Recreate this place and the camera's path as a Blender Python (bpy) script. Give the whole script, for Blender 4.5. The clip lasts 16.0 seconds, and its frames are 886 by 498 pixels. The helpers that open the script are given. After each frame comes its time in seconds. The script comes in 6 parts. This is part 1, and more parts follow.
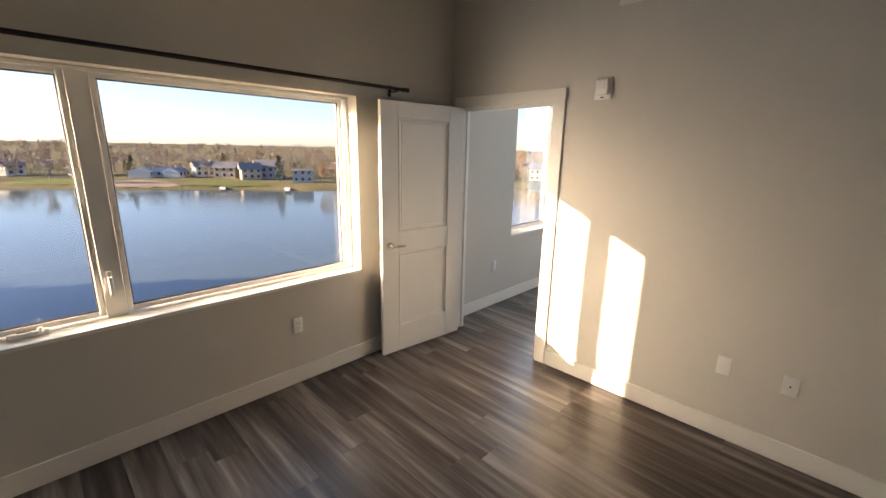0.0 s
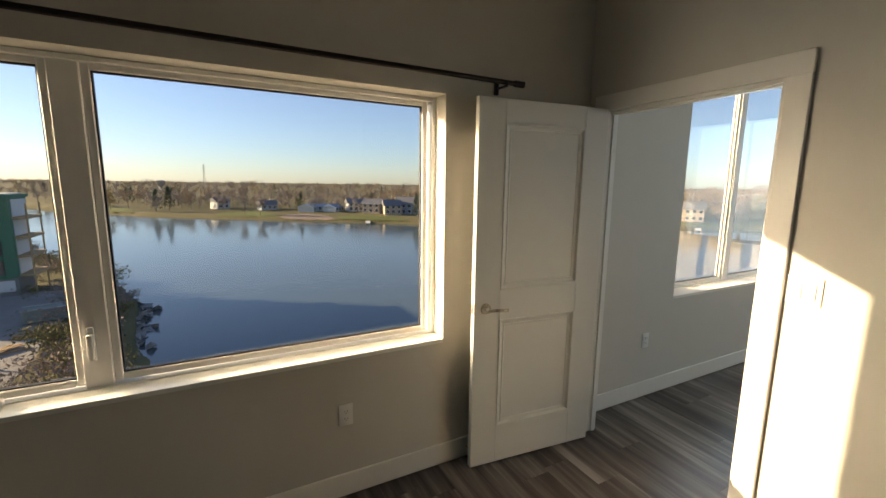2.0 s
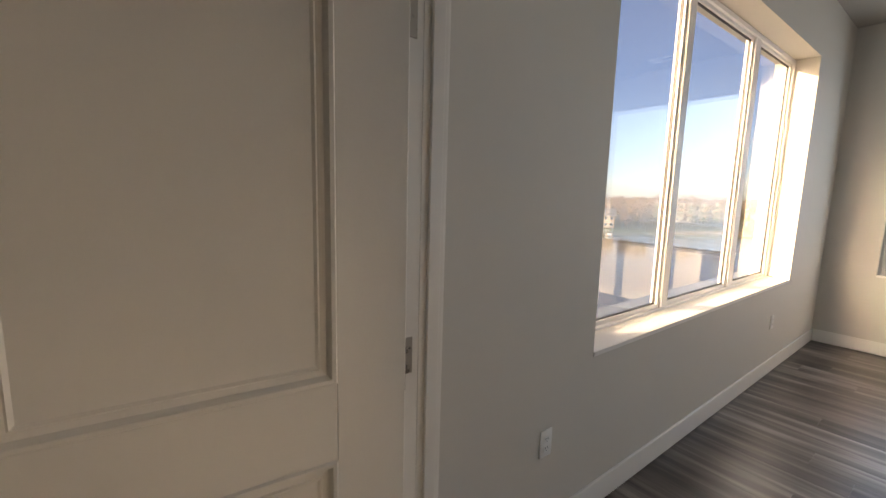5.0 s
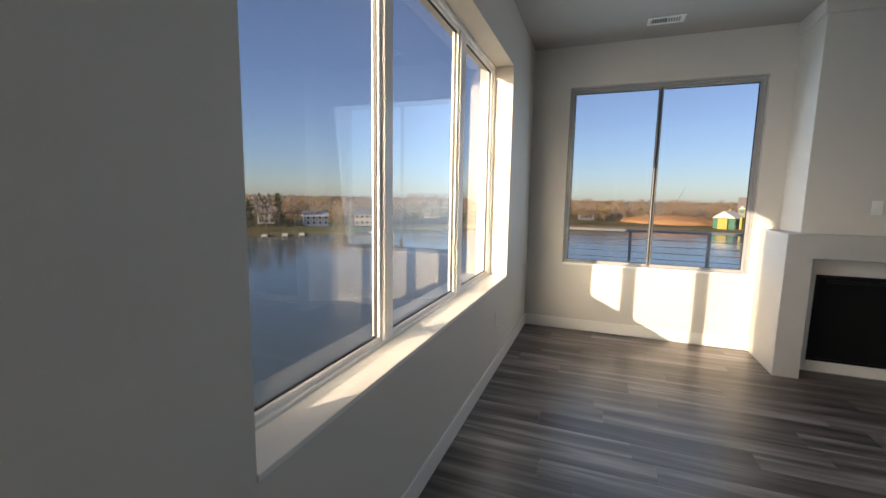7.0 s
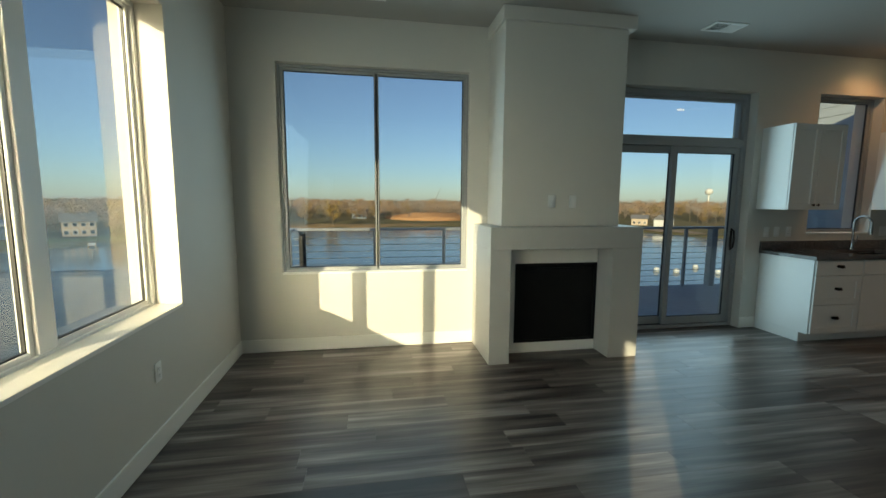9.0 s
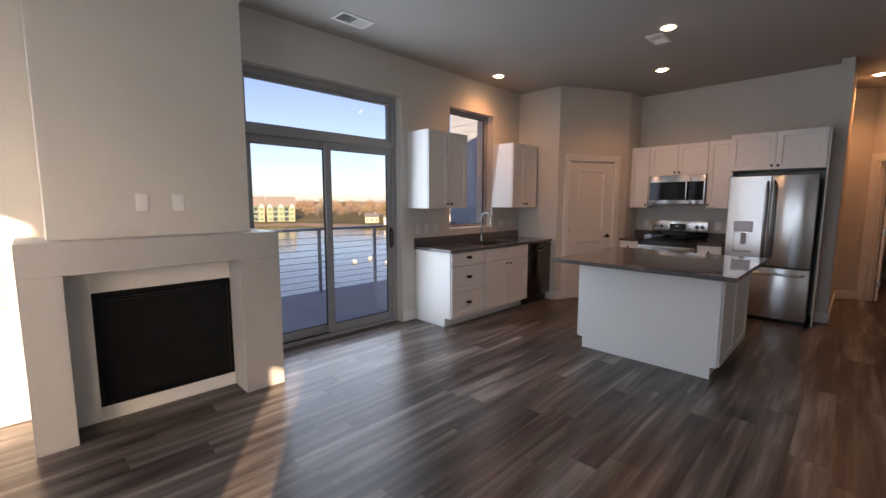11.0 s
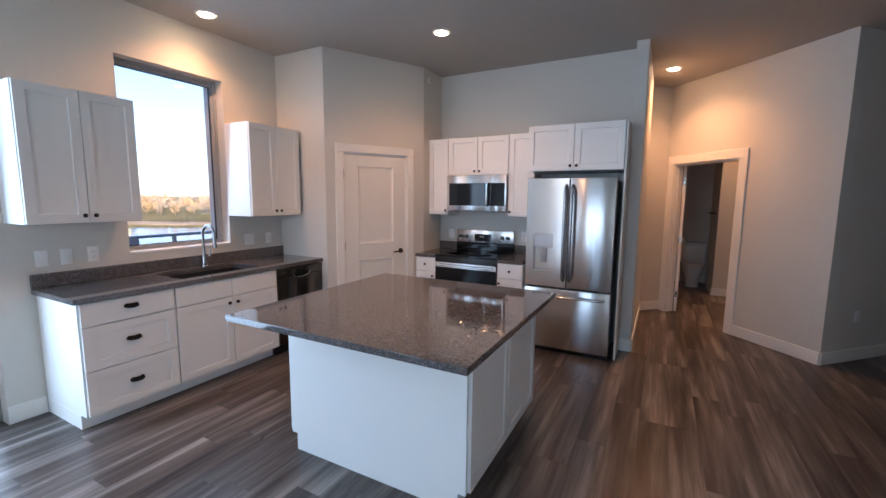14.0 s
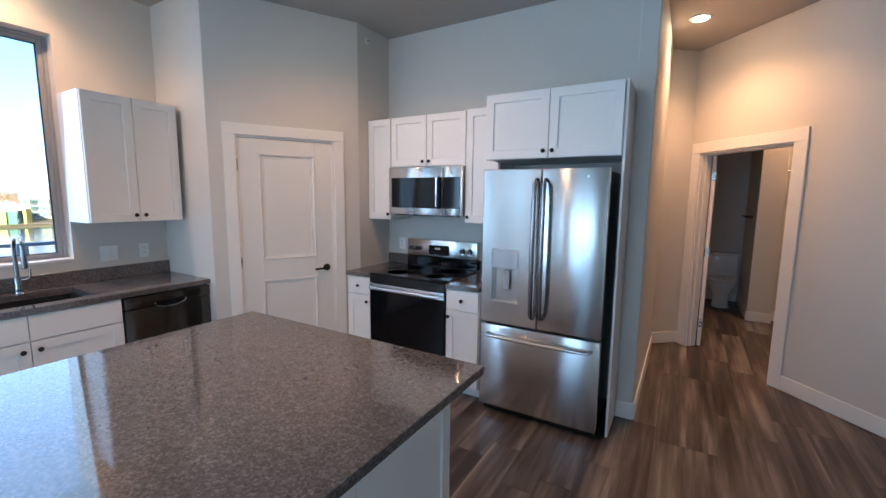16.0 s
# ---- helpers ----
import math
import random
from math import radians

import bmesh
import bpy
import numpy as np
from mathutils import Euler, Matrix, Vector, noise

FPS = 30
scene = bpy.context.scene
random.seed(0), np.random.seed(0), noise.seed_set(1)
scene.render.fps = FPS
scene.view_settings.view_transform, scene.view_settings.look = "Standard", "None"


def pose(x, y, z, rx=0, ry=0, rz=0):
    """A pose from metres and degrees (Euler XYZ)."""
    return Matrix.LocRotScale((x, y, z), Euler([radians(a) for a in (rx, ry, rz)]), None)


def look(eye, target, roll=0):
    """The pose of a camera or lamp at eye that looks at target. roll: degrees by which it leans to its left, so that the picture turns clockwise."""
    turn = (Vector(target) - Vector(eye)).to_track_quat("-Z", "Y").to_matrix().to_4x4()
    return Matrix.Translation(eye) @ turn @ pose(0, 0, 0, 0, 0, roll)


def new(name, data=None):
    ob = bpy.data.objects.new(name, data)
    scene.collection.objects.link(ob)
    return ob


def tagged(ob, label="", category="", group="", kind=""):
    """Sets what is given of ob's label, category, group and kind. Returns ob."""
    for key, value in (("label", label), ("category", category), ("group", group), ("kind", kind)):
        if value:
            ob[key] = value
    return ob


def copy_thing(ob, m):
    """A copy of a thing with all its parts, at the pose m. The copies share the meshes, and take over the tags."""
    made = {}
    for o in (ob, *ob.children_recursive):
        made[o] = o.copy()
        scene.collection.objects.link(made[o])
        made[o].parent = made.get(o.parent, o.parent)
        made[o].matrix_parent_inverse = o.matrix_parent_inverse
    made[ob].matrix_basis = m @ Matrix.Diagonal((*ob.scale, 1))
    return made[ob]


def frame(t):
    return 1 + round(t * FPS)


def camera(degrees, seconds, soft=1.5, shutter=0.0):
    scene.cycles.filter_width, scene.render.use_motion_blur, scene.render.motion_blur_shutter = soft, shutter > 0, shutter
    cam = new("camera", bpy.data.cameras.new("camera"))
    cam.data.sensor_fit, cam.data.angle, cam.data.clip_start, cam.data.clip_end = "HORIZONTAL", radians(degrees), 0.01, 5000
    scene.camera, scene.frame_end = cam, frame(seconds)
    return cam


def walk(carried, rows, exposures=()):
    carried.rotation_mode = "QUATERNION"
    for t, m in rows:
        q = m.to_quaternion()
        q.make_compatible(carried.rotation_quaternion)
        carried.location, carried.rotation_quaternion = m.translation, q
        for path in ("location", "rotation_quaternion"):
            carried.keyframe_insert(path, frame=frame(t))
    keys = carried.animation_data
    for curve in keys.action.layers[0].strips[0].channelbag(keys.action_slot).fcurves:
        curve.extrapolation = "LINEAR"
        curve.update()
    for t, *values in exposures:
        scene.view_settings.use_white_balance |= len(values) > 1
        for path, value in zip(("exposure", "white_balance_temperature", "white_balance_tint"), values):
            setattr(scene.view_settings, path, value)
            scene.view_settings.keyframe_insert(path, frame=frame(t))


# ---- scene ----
cam = camera(94.3, 16.0)
PATH = [
    (0, (0.563, -0.015, 1.695), (1.952, 1.344, 1.222), 1.16),
    (0.5, (0.734, 0.120, 1.666), (2.018, 1.610, 1.304), 1.06),
    (1, (0.934, 0.287, 1.641), (2.095, 1.885, 1.331), 1.02),
    (1.5, (1.142, 0.495, 1.615), (2.162, 2.188, 1.310), 0.88),
    (2, (1.331, 0.708, 1.597), (2.246, 2.459, 1.289), 0.78),
    (2.5, (1.544, 0.922, 1.586), (2.339, 2.730, 1.272), 0.68),
    (3, (1.765, 1.140, 1.530), (2.487, 2.981, 1.239), 0.72),
    (3.2, (1.873, 1.213, 1.520), (2.587, 3.057, 1.224), 0.56),
    (5.3, (2.947, 1.738, 1.421), (4.268, 3.215, 1.157), 1.44),
    (5.5, (3.035, 1.770, 1.419), (4.432, 3.178, 1.159), 1.33),
    (6, (3.249, 1.845, 1.442), (4.831, 3.042, 1.188), 1.14),
    (6.5, (3.402, 1.885, 1.456), (5.149, 2.827, 1.207), 1.00),
    (7, (3.642, 1.875, 1.456), (5.499, 2.575, 1.210), 1.00),
    (7.5, (3.851, 1.846, 1.496), (5.784, 2.295, 1.242), 0.60),
    (8, (4.050, 1.714, 1.470), (6.025, 1.901, 1.221), 0.50),
    (8.5, (4.257, 1.582, 1.448), (6.240, 1.504, 1.205), 0.50),
    (9, (4.429, 1.407, 1.437), (6.387, 1.069, 1.204), 0.40),
    (9.5, (4.531, 1.175, 1.425), (6.420, 0.559, 1.199), 0.30),
    (10, (4.600, 0.892, 1.431), (6.373, -0.003, 1.197), 0.30),
    (10.2, (4.638, 0.780, 1.419), (6.347, -0.233, 1.191), 0.30),
    (12.3, (4.632, -0.540, 1.519), (5.647, -2.245, 1.266), 0.30),
    (12.5, (4.604, -0.689, 1.523), (5.594, -2.409, 1.273), 0.40),
    (13, (4.595, -1.036, 1.528), (5.553, -2.773, 1.278), 0.40),
    (13.5, (4.573, -1.427, 1.547), (5.522, -3.170, 1.298), 0.40),
    (14, (4.581, -1.813, 1.556), (5.512, -3.566, 1.312), 0.50),
    (14.5, (4.593, -2.198, 1.562), (5.510, -3.958, 1.319), 0.50),
    (15, (4.538, -2.563, 1.574), (5.465, -4.318, 1.327), 0.60),
    (15.5, (4.529, -2.904, 1.563), (5.487, -4.642, 1.315), 0.70),
    (16, (4.558, -3.248, 1.574), (5.564, -4.958, 1.322), 0.60),
]
# seconds, stops, kelvin, tint
EXPOSURES = [(0.0, 2.05, 8300, 18), (1.5, 1.65, 9000, 22), (2.0, 1.30, 8600, 10), (2.5, 1.15, 9600, 2), (3.2, 1.15, 9600, 0), (5.3, 1.30, 8600, 22), (6.0, 0.70, 6700, 18), (6.5, 0.50, 6100, 20), (7.0, 0.60, 7500, 14), (7.5, 0.50, 7500, 2),
             (8.2, 0.40, 6900, -20), (8.6, 0.30, 7200, -20), (9.0, 0.33, 7700, -8), (9.6, 0.45, 8300, 12), (10.2, 0.80, 8900, 25), (12.3, 1.85, 7500, 25), (14.0, 2.22, 6700, 16), (15.0, 2.38, 6200, 10), (16.0, 2.41, 5800, 5)]
walk(cam, [(t, look(eye, target, roll)) for t, eye, target, roll in PATH], EXPOSURES)

# ---- world, sun, exposure ----
SUN_AZ = radians(32.7)          # light runs along +x and turns this far towards -y
SUN_EL = radians(15.0)
world = bpy.data.worlds.new("world")
scene.world = world
world.use_nodes = True
wn = world.node_tree.nodes
sky = wn.new("ShaderNodeTexSky")
sky.sky_type = "NISHITA"
sky.sun_disc = False
sky.sun_elevation = SUN_EL
sky.sun_rotation = radians(-57.3)
sky.altitude = 200
sky.air_density = 1.0
sky.dust_density = 0.35
sky.ozone_density = 3.2
soft = wn.new("ShaderNodeHueSaturation")          # hazy air: paler, a little cooler
soft.inputs["Saturation"].default_value = 0.86
tone = wn.new("ShaderNodeMix")
tone.data_type, tone.blend_type = "RGBA", "MULTIPLY"
tone.inputs[0].default_value = 1.0
tone.inputs[7].default_value = (0.82, 0.94, 1.26, 1)
world.node_tree.links.new(sky.outputs[0], soft.inputs["Color"])
world.node_tree.links.new(soft.outputs[0], tone.inputs[6])
world.node_tree.links.new(tone.outputs[2], wn["Background"].inputs[0])
wn["Background"].inputs[1].default_value = 0.078
sun = new("sun", bpy.data.lights.new("sun", "SUN"))
sun.data.energy = 5.0
sun.data.angle = radians(0.5)
sun.data.color = (1.0, 0.86, 0.68)
light_way = Vector((math.cos(SUN_EL) * math.cos(SUN_AZ), -math.cos(SUN_EL) * math.sin(SUN_AZ), -math.sin(SUN_EL)))
sun.matrix_world = look((-30, 30, 30), Vector((-30, 30, 30)) + light_way)
# the sky's light in each window opening
for m_, wide, high, watts in ((pose(1.24, 2.60, 1.42, -82, 0, 0), 2.1, 1.2, 3.0), (pose(5.83, 2.59, 1.67, -88, 0, 0), 2.8, 1.7, 16),
                              (pose(8.37, 1.35, 1.70, 82, 0, 90), 1.7, 1.8, 8), (pose(8.36, -1.89, 1.32, 88, 0, 90), 1.6, 2.4, 19), (pose(8.37, -4.0, 1.87, 82, 0, 90), 0.82, 1.5, 2.2)):
    opening = new("window_sky_light", bpy.data.lights.new("window_sky_light", "AREA"))
    opening.data.shape, opening.data.size, opening.data.size_y, opening.data.energy, opening.data.color = "RECTANGLE", wide, high, watts, (0.48, 0.72, 1.0)
    opening.matrix_world = m_

# ---- materials ----
def mat_base(name):
    m = bpy.data.materials.new(name)
    m.use_nodes = True
    return m, m.node_tree.nodes, m.node_tree.links, m.node_tree.nodes["Principled BSDF"]


def ramp(nodes, links, src, stops):
    r = nodes.new("ShaderNodeValToRGB")
    while len(r.color_ramp.elements) < len(stops):
        r.color_ramp.elements.new(0.5)
    for e, (p, c) in zip(r.color_ramp.elements, stops):
        e.position, e.color = p, (*c, 1)
    links.new(src, r.inputs[0])
    return r.outputs[0]


def noise_tex(nodes, links, vec, scale, detail=4.0, rough=0.55):
    n = nodes.new("ShaderNodeTexNoise")
    n.inputs["Scale"].default_value, n.inputs["Detail"].default_value, n.inputs["Roughness"].default_value = scale, detail, rough
    links.new(vec, n.inputs["Vector"])
    return n.outputs["Fac"]


def shade(c, k):
    return tuple(min(1.0, v * k) for v in c)


def mat(name, color, rough=0.5, metal=0.0, vary=0.06, scale=2.0, fine=60.0, bump=0.05, spec=0.5, coat=0.0, clear=0.0):
    """Paint, metal, plastic: broad and fine variation, slight relief."""
    m, n, l, p = mat_base(name)
    tc = n.new("ShaderNodeTexCoord").outputs["Object"]
    a = noise_tex(n, l, tc, scale)
    b = noise_tex(n, l, tc, fine, 3.0)
    add = n.new("ShaderNodeMath")
    add.operation = "MULTIPLY_ADD"
    l.new(b, add.inputs[0])
    add.inputs[1].default_value = 0.35
    l.new(a, add.inputs[2])
    col = ramp(n, l, add.outputs[0], [(0.35, shade(color, 1 - vary)), (0.95, shade(color, 1 + vary))])
    l.new(col, p.inputs["Base Color"])
    rr = n.new("ShaderNodeMapRange")
    l.new(a, rr.inputs[0])
    rr.inputs[3].default_value, rr.inputs[4].default_value = max(0.02, rough - 0.06), min(1, rough + 0.06)
    l.new(rr.outputs[0], p.inputs["Roughness"])
    p.inputs["Metallic"].default_value = metal
    p.inputs["Specular IOR Level"].default_value = spec
    p.inputs["Coat Weight"].default_value = coat
    if bump:
        bp = n.new("ShaderNodeBump")
        bp.inputs["Strength"].default_value, bp.inputs["Distance"].default_value = bump, 0.002
        l.new(b, bp.inputs["Height"])
        l.new(bp.outputs[0], p.inputs["Normal"])
    return m


def mat_plank():
    """Dark grey-brown vinyl plank, grain along the plank, tone by plank."""
    m, n, l, p = mat_base("plank")
    oi = n.new("ShaderNodeObjectInfo").outputs["Random"]
    isl = n.new("ShaderNodeNewGeometry").outputs["Random Per Island"]
    rnd = n.new("ShaderNodeMath")
    l.new(oi, rnd.inputs[0])
    l.new(isl, rnd.inputs[1])
    fr = n.new("ShaderNodeMath")
    fr.operation = "FRACT"
    l.new(rnd.outputs[0], fr.inputs[0])
    tc = n.new("ShaderNodeTexCoord").outputs["Object"]
    off = n.new("ShaderNodeVectorMath")
    off.operation = "MULTIPLY_ADD"
    comb = n.new("ShaderNodeCombineXYZ")
    for i in range(3):
        l.new(fr.outputs[0], comb.inputs[i])
    l.new(comb.outputs[0], off.inputs[0])
    off.inputs[1].default_value = (37.0, 53.0, 11.0)
    l.new(tc, off.inputs[2])

    def stretched(sx, sy):
        mp = n.new("ShaderNodeMapping")
        mp.inputs["Scale"].default_value = (sx, sy, 1)
        l.new(off.outputs[0], mp.inputs[0])
        return mp.outputs[0]
    broad = noise_tex(n, l, stretched(11, 0.8), 1.0, 3.0)
    mid = noise_tex(n, l, stretched(24, 1.0), 1.0, 4.0, 0.55)
    grain = noise_tex(n, l, stretched(260, 7), 1.0, 3.0)
    s1 = n.new("ShaderNodeMath")
    s1.operation = "MULTIPLY_ADD"
    l.new(mid, s1.inputs[0])
    s1.inputs[1].default_value = 0.55
    l.new(broad, s1.inputs[2])
    s2 = n.new("ShaderNodeMath")
    s2.operation = "MULTIPLY_ADD"
    l.new(grain, s2.inputs[0])
    s2.inputs[1].default_value = 0.12
    l.new(s1.outputs[0], s2.inputs[2])
    s3 = n.new("ShaderNodeMath")
    s3.operation = "MULTIPLY_ADD"
    l.new(fr.outputs[0], s3.inputs[0])
    s3.inputs[1].default_value = 0.17
    l.new(s2.outputs[0], s3.inputs[2])
    s4 = n.new("ShaderNodeMath")
    s4.operation = "MULTIPLY"
    l.new(s3.outputs[0], s4.inputs[0])
    s4.inputs[1].default_value = 0.5
    col = ramp(n, l, s4.outputs[0], [(0.35, (0.036, 0.027, 0.024)), (0.43, (0.080, 0.063, 0.056)), (0.50, (0.142, 0.118, 0.106)), (0.60, (0.30, 0.268, 0.245))])
    l.new(col, p.inputs["Base Color"])
    rr = n.new("ShaderNodeMapRange")
    l.new(mid, rr.inputs[0])
    rr.inputs[3].default_value, rr.inputs[4].default_value = 0.24, 0.38
    l.new(rr.outputs[0], p.inputs["Roughness"])
    p.inputs["Specular IOR Level"].default_value = 0.32
    bp = n.new("ShaderNodeBump")
    bp.inputs["Strength"].default_value, bp.inputs["Distance"].default_value = 0.12, 0.002
    l.new(grain, bp.inputs["Height"])
    l.new(bp.outputs[0], p.inputs["Normal"])
    return m


def mat_stone():
    """Polished grey-brown quartz or granite with small flecks."""
    m, n, l, p = mat_base("granite")
    tc = n.new("ShaderNodeTexCoord").outputs["Object"]
    v = n.new("ShaderNodeTexVoronoi")
    v.inputs["Scale"].default_value = 150.0
    l.new(tc, v.inputs["Vector"])
    sep = n.new("ShaderNodeSeparateColor")
    l.new(v.outputs["Color"], sep.inputs[0])
    big = noise_tex(n, l, tc, 34.0, 5.0, 0.7)
    s = n.new("ShaderNodeMath")
    s.operation = "MULTIPLY_ADD"
    l.new(big, s.inputs[0])
    s.inputs[1].default_value = 1.1
    l.new(sep.outputs[0], s.inputs[2])
    d = n.new("ShaderNodeMath")
    d.operation = "MULTIPLY"
    l.new(s.outputs[0], d.inputs[0])
    d.inputs[1].default_value = 0.5
    col = ramp(n, l, d.outputs[0], [(0.20, (0.052, 0.048, 0.049)), (0.45, (0.088, 0.081, 0.081)), (0.66, (0.125, 0.115, 0.114)), (0.92, (0.23, 0.215, 0.213))])
    l.new(col, p.inputs["Base Color"])
    p.inputs["Roughness"].default_value = 0.05
    p.inputs["Specular IOR Level"].default_value = 0.8
    return m


def mat_steel(name="stainless_steel", low=0.60, high=0.76, warm=1.0):
    """Brushed stainless steel, brushed upright."""
    m, n, l, p = mat_base(name)
    tc = n.new("ShaderNodeTexCoord").outputs["Object"]
    mp = n.new("ShaderNodeMapping")
    mp.inputs["Scale"].default_value = (420, 420, 4)
    l.new(tc, mp.inputs[0])
    g = noise_tex(n, l, mp.outputs[0], 1.0, 2.0)
    br = noise_tex(n, l, tc, 3.0, 2.0)
    l.new(ramp(n, l, g, [(0.3, (low * warm, low, low / warm)), (0.7, (high * warm, high, high / warm))]), p.inputs["Base Color"])
    p.inputs["Metallic"].default_value = 1.0
    rr = n.new("ShaderNodeMapRange")
    l.new(br, rr.inputs[0])
    rr.inputs[3].default_value, rr.inputs[4].default_value = 0.21, 0.25
    l.new(rr.outputs[0], p.inputs["Roughness"])
    p.inputs["Anisotropic"].default_value = 0.85
    p.inputs["Anisotropic Rotation"].default_value = 0.25
    bp = n.new("ShaderNodeBump")
    bp.inputs["Strength"].default_value, bp.inputs["Distance"].default_value = 0.025, 0.001
    mw = n.new("ShaderNodeMapping")
    mw.inputs["Scale"].default_value = (7, 7, 0.35)
    l.new(tc, mw.inputs[0])
    wv = noise_tex(n, l, mw.outputs[0], 1.0, 1.0)
    l.new(wv, bp.inputs["Height"])
    bp.inputs["Distance"].default_value = 0.02
    l.new(bp.outputs[0], p.inputs["Normal"])
    return m


def mat_glass():
    m, n, l, p = mat_base("glass")
    p.inputs["Base Color"].default_value = (0.97, 0.985, 0.98, 1)
    p.inputs["Roughness"].default_value = 0.0
    p.inputs["Transmission Weight"].default_value = 1.0
    p.inputs["IOR"].default_value = 1.45
    return m


def mat_emit(name, color, strength):
    m, n, l, p = mat_base(name)
    p.inputs["Base Color"].default_value = (*color, 1)
    p.inputs["Emission Color"].default_value = (*color, 1)
    p.inputs["Emission Strength"].default_value = strength
    return m


def mat_leaf(name, dark, light, rough=0.8):
    """Foliage or twigs: tone by leaf clump and by tree."""
    m, n, l, p = mat_base(name)
    isl = n.new("ShaderNodeNewGeometry").outputs["Random Per Island"]
    pos = n.new("ShaderNodeNewGeometry").outputs["Position"]
    big = noise_tex(n, l, pos, 0.09, 2.0)
    s = n.new("ShaderNodeMath")
    s.operation = "MULTIPLY_ADD"
    l.new(isl, s.inputs[0])
    s.inputs[1].default_value = 0.4
    l.new(big, s.inputs[2])
    l.new(ramp(n, l, s.outputs[0], [(0.35, dark), (1.0, light)]), p.inputs["Base Color"])
    p.inputs["Roughness"].default_value = rough
    p.inputs["Specular IOR Level"].default_value = 0.15
    return m


def mat_water():
    m, n, l, p = mat_base("lake_water")
    pos = n.new("ShaderNodeNewGeometry").outputs["Position"]
    mp = n.new("ShaderNodeMapping")
    mp.inputs["Scale"].default_value = (1.0, 0.5, 1.0)
    mp.inputs["Rotation"].default_value = (0, 0, 0.6)
    l.new(pos, mp.inputs[0])
    w1 = noise_tex(n, l, mp.outputs[0], 0.55, 2.0)
    w2 = noise_tex(n, l, mp.outputs[0], 0.03, 3.0)
    p.inputs["Base Color"].default_value = (0.080, 0.110, 0.118, 1)
    rr = n.new("ShaderNodeMapRange")
    l.new(w2, rr.inputs[0])
    rr.inputs[1].default_value, rr.inputs[2].default_value = 0.35, 0.65
    rr.inputs[3].default_value, rr.inputs[4].default_value = 0.08, 0.16
    l.new(rr.outputs[0], p.inputs["Roughness"])
    p.inputs["IOR"].default_value = 1.33
    bp = n.new("ShaderNodeBump")
    bp.inputs["Strength"].default_value, bp.inputs["Distance"].default_value = 0.055, 0.05
    l.new(w1, bp.inputs["Height"])
    l.new(bp.outputs[0], p.inputs["Normal"])
    return m


def mat_ground(name, stops, s1, s2, rough=0.9):
    m, n, l, p = mat_base(name)
    pos = n.new("ShaderNodeNewGeometry").outputs["Position"]
    a = noise_tex(n, l, pos, s1, 4.0)
    b = noise_tex(n, l, pos, s2, 4.0, 0.7)
    s = n.new("ShaderNodeMath")
    s.operation = "MULTIPLY_ADD"
    l.new(b, s.inputs[0])
    s.inputs[1].default_value = 0.5
    l.new(a, s.inputs[2])
    l.new(ramp(n, l, s.outputs[0], stops), p.inputs["Base Color"])
    p.inputs["Roughness"].default_value = rough
    p.inputs["Specular IOR Level"].default_value = 0.2
    return m


WALL = mat("wall_paint", (0.62, 0.595, 0.55), 0.6, vary=0.03, scale=0.8, fine=220, bump=0.12, spec=0.35)
# ceiling kept darker than the walls: its weaker light is put into the colour
CEIL = mat("ceiling_paint_dimmed", (0.42, 0.40, 0.37), 0.75, vary=0.03, scale=0.7, fine=240, bump=0.2, spec=0.25)
TRIM = mat("trim_white", (0.80, 0.785, 0.75), 0.38, vary=0.02, scale=1.5, fine=90, bump=0.03)
DOOR = mat("door_white", (0.78, 0.76, 0.715), 0.42, vary=0.02, scale=1.2, fine=150, bump=0.06)
CAB = mat("cabinet_white", (0.80, 0.795, 0.775), 0.36, vary=0.02, scale=1.2, fine=120, bump=0.03)
VINYL = mat("vinyl_white", (0.80, 0.80, 0.79), 0.35, vary=0.02, scale=2, fine=80, bump=0.02)
GREYFRAME = mat("grey_window_frame", (0.33, 0.34, 0.35), 0.42, vary=0.04, scale=2, fine=90, bump=0.03)
GASKET = mat("black_gasket", (0.015, 0.015, 0.017), 0.5, vary=0.1, bump=0.02)
PLATE = mat("plate_white", (0.82, 0.81, 0.79), 0.35, vary=0.01, bump=0.0)
SLOT = mat("slot_dark", (0.03, 0.03, 0.03), 0.6, vary=0.1, bump=0.0)
BRONZE = mat("dark_bronze", (0.035, 0.028, 0.024), 0.35, 0.85, vary=0.1, scale=20, bump=0.02)
NICKEL = mat("satin_nickel", (0.44, 0.41, 0.37), 0.28, 1.0, vary=0.05, scale=20, bump=0.02)
CHROME = mat("chrome", (0.78, 0.78, 0.79), 0.08, 1.0, vary=0.02, scale=10, bump=0.0)
ROD = mat("rod_bronze", (0.030, 0.022, 0.020), 0.38, 0.7, vary=0.1, scale=20, bump=0.02)
BLACK = mat("black_enamel", (0.012, 0.012, 0.013), 0.18, vary=0.1, scale=5, bump=0.01)
BLACKGLASS = mat("black_glass", (0.006, 0.006, 0.007), 0.06, vary=0.05, scale=3, bump=0.0, spec=0.3)
BURNER = mat("burner_mark", (0.045, 0.045, 0.047), 0.2, vary=0.1, scale=10, bump=0.0)
FIREBOX = mat("firebox_black", (0.006, 0.006, 0.006), 0.55, vary=0.2, scale=8, bump=0.1, spec=0.2)
SINK = mat("sink_composite_black", (0.015, 0.015, 0.016), 0.45, vary=0.15, scale=30, fine=400, bump=0.1)
PORCELAIN = mat("porcelain", (0.82, 0.81, 0.79), 0.1, vary=0.01, bump=0.0)
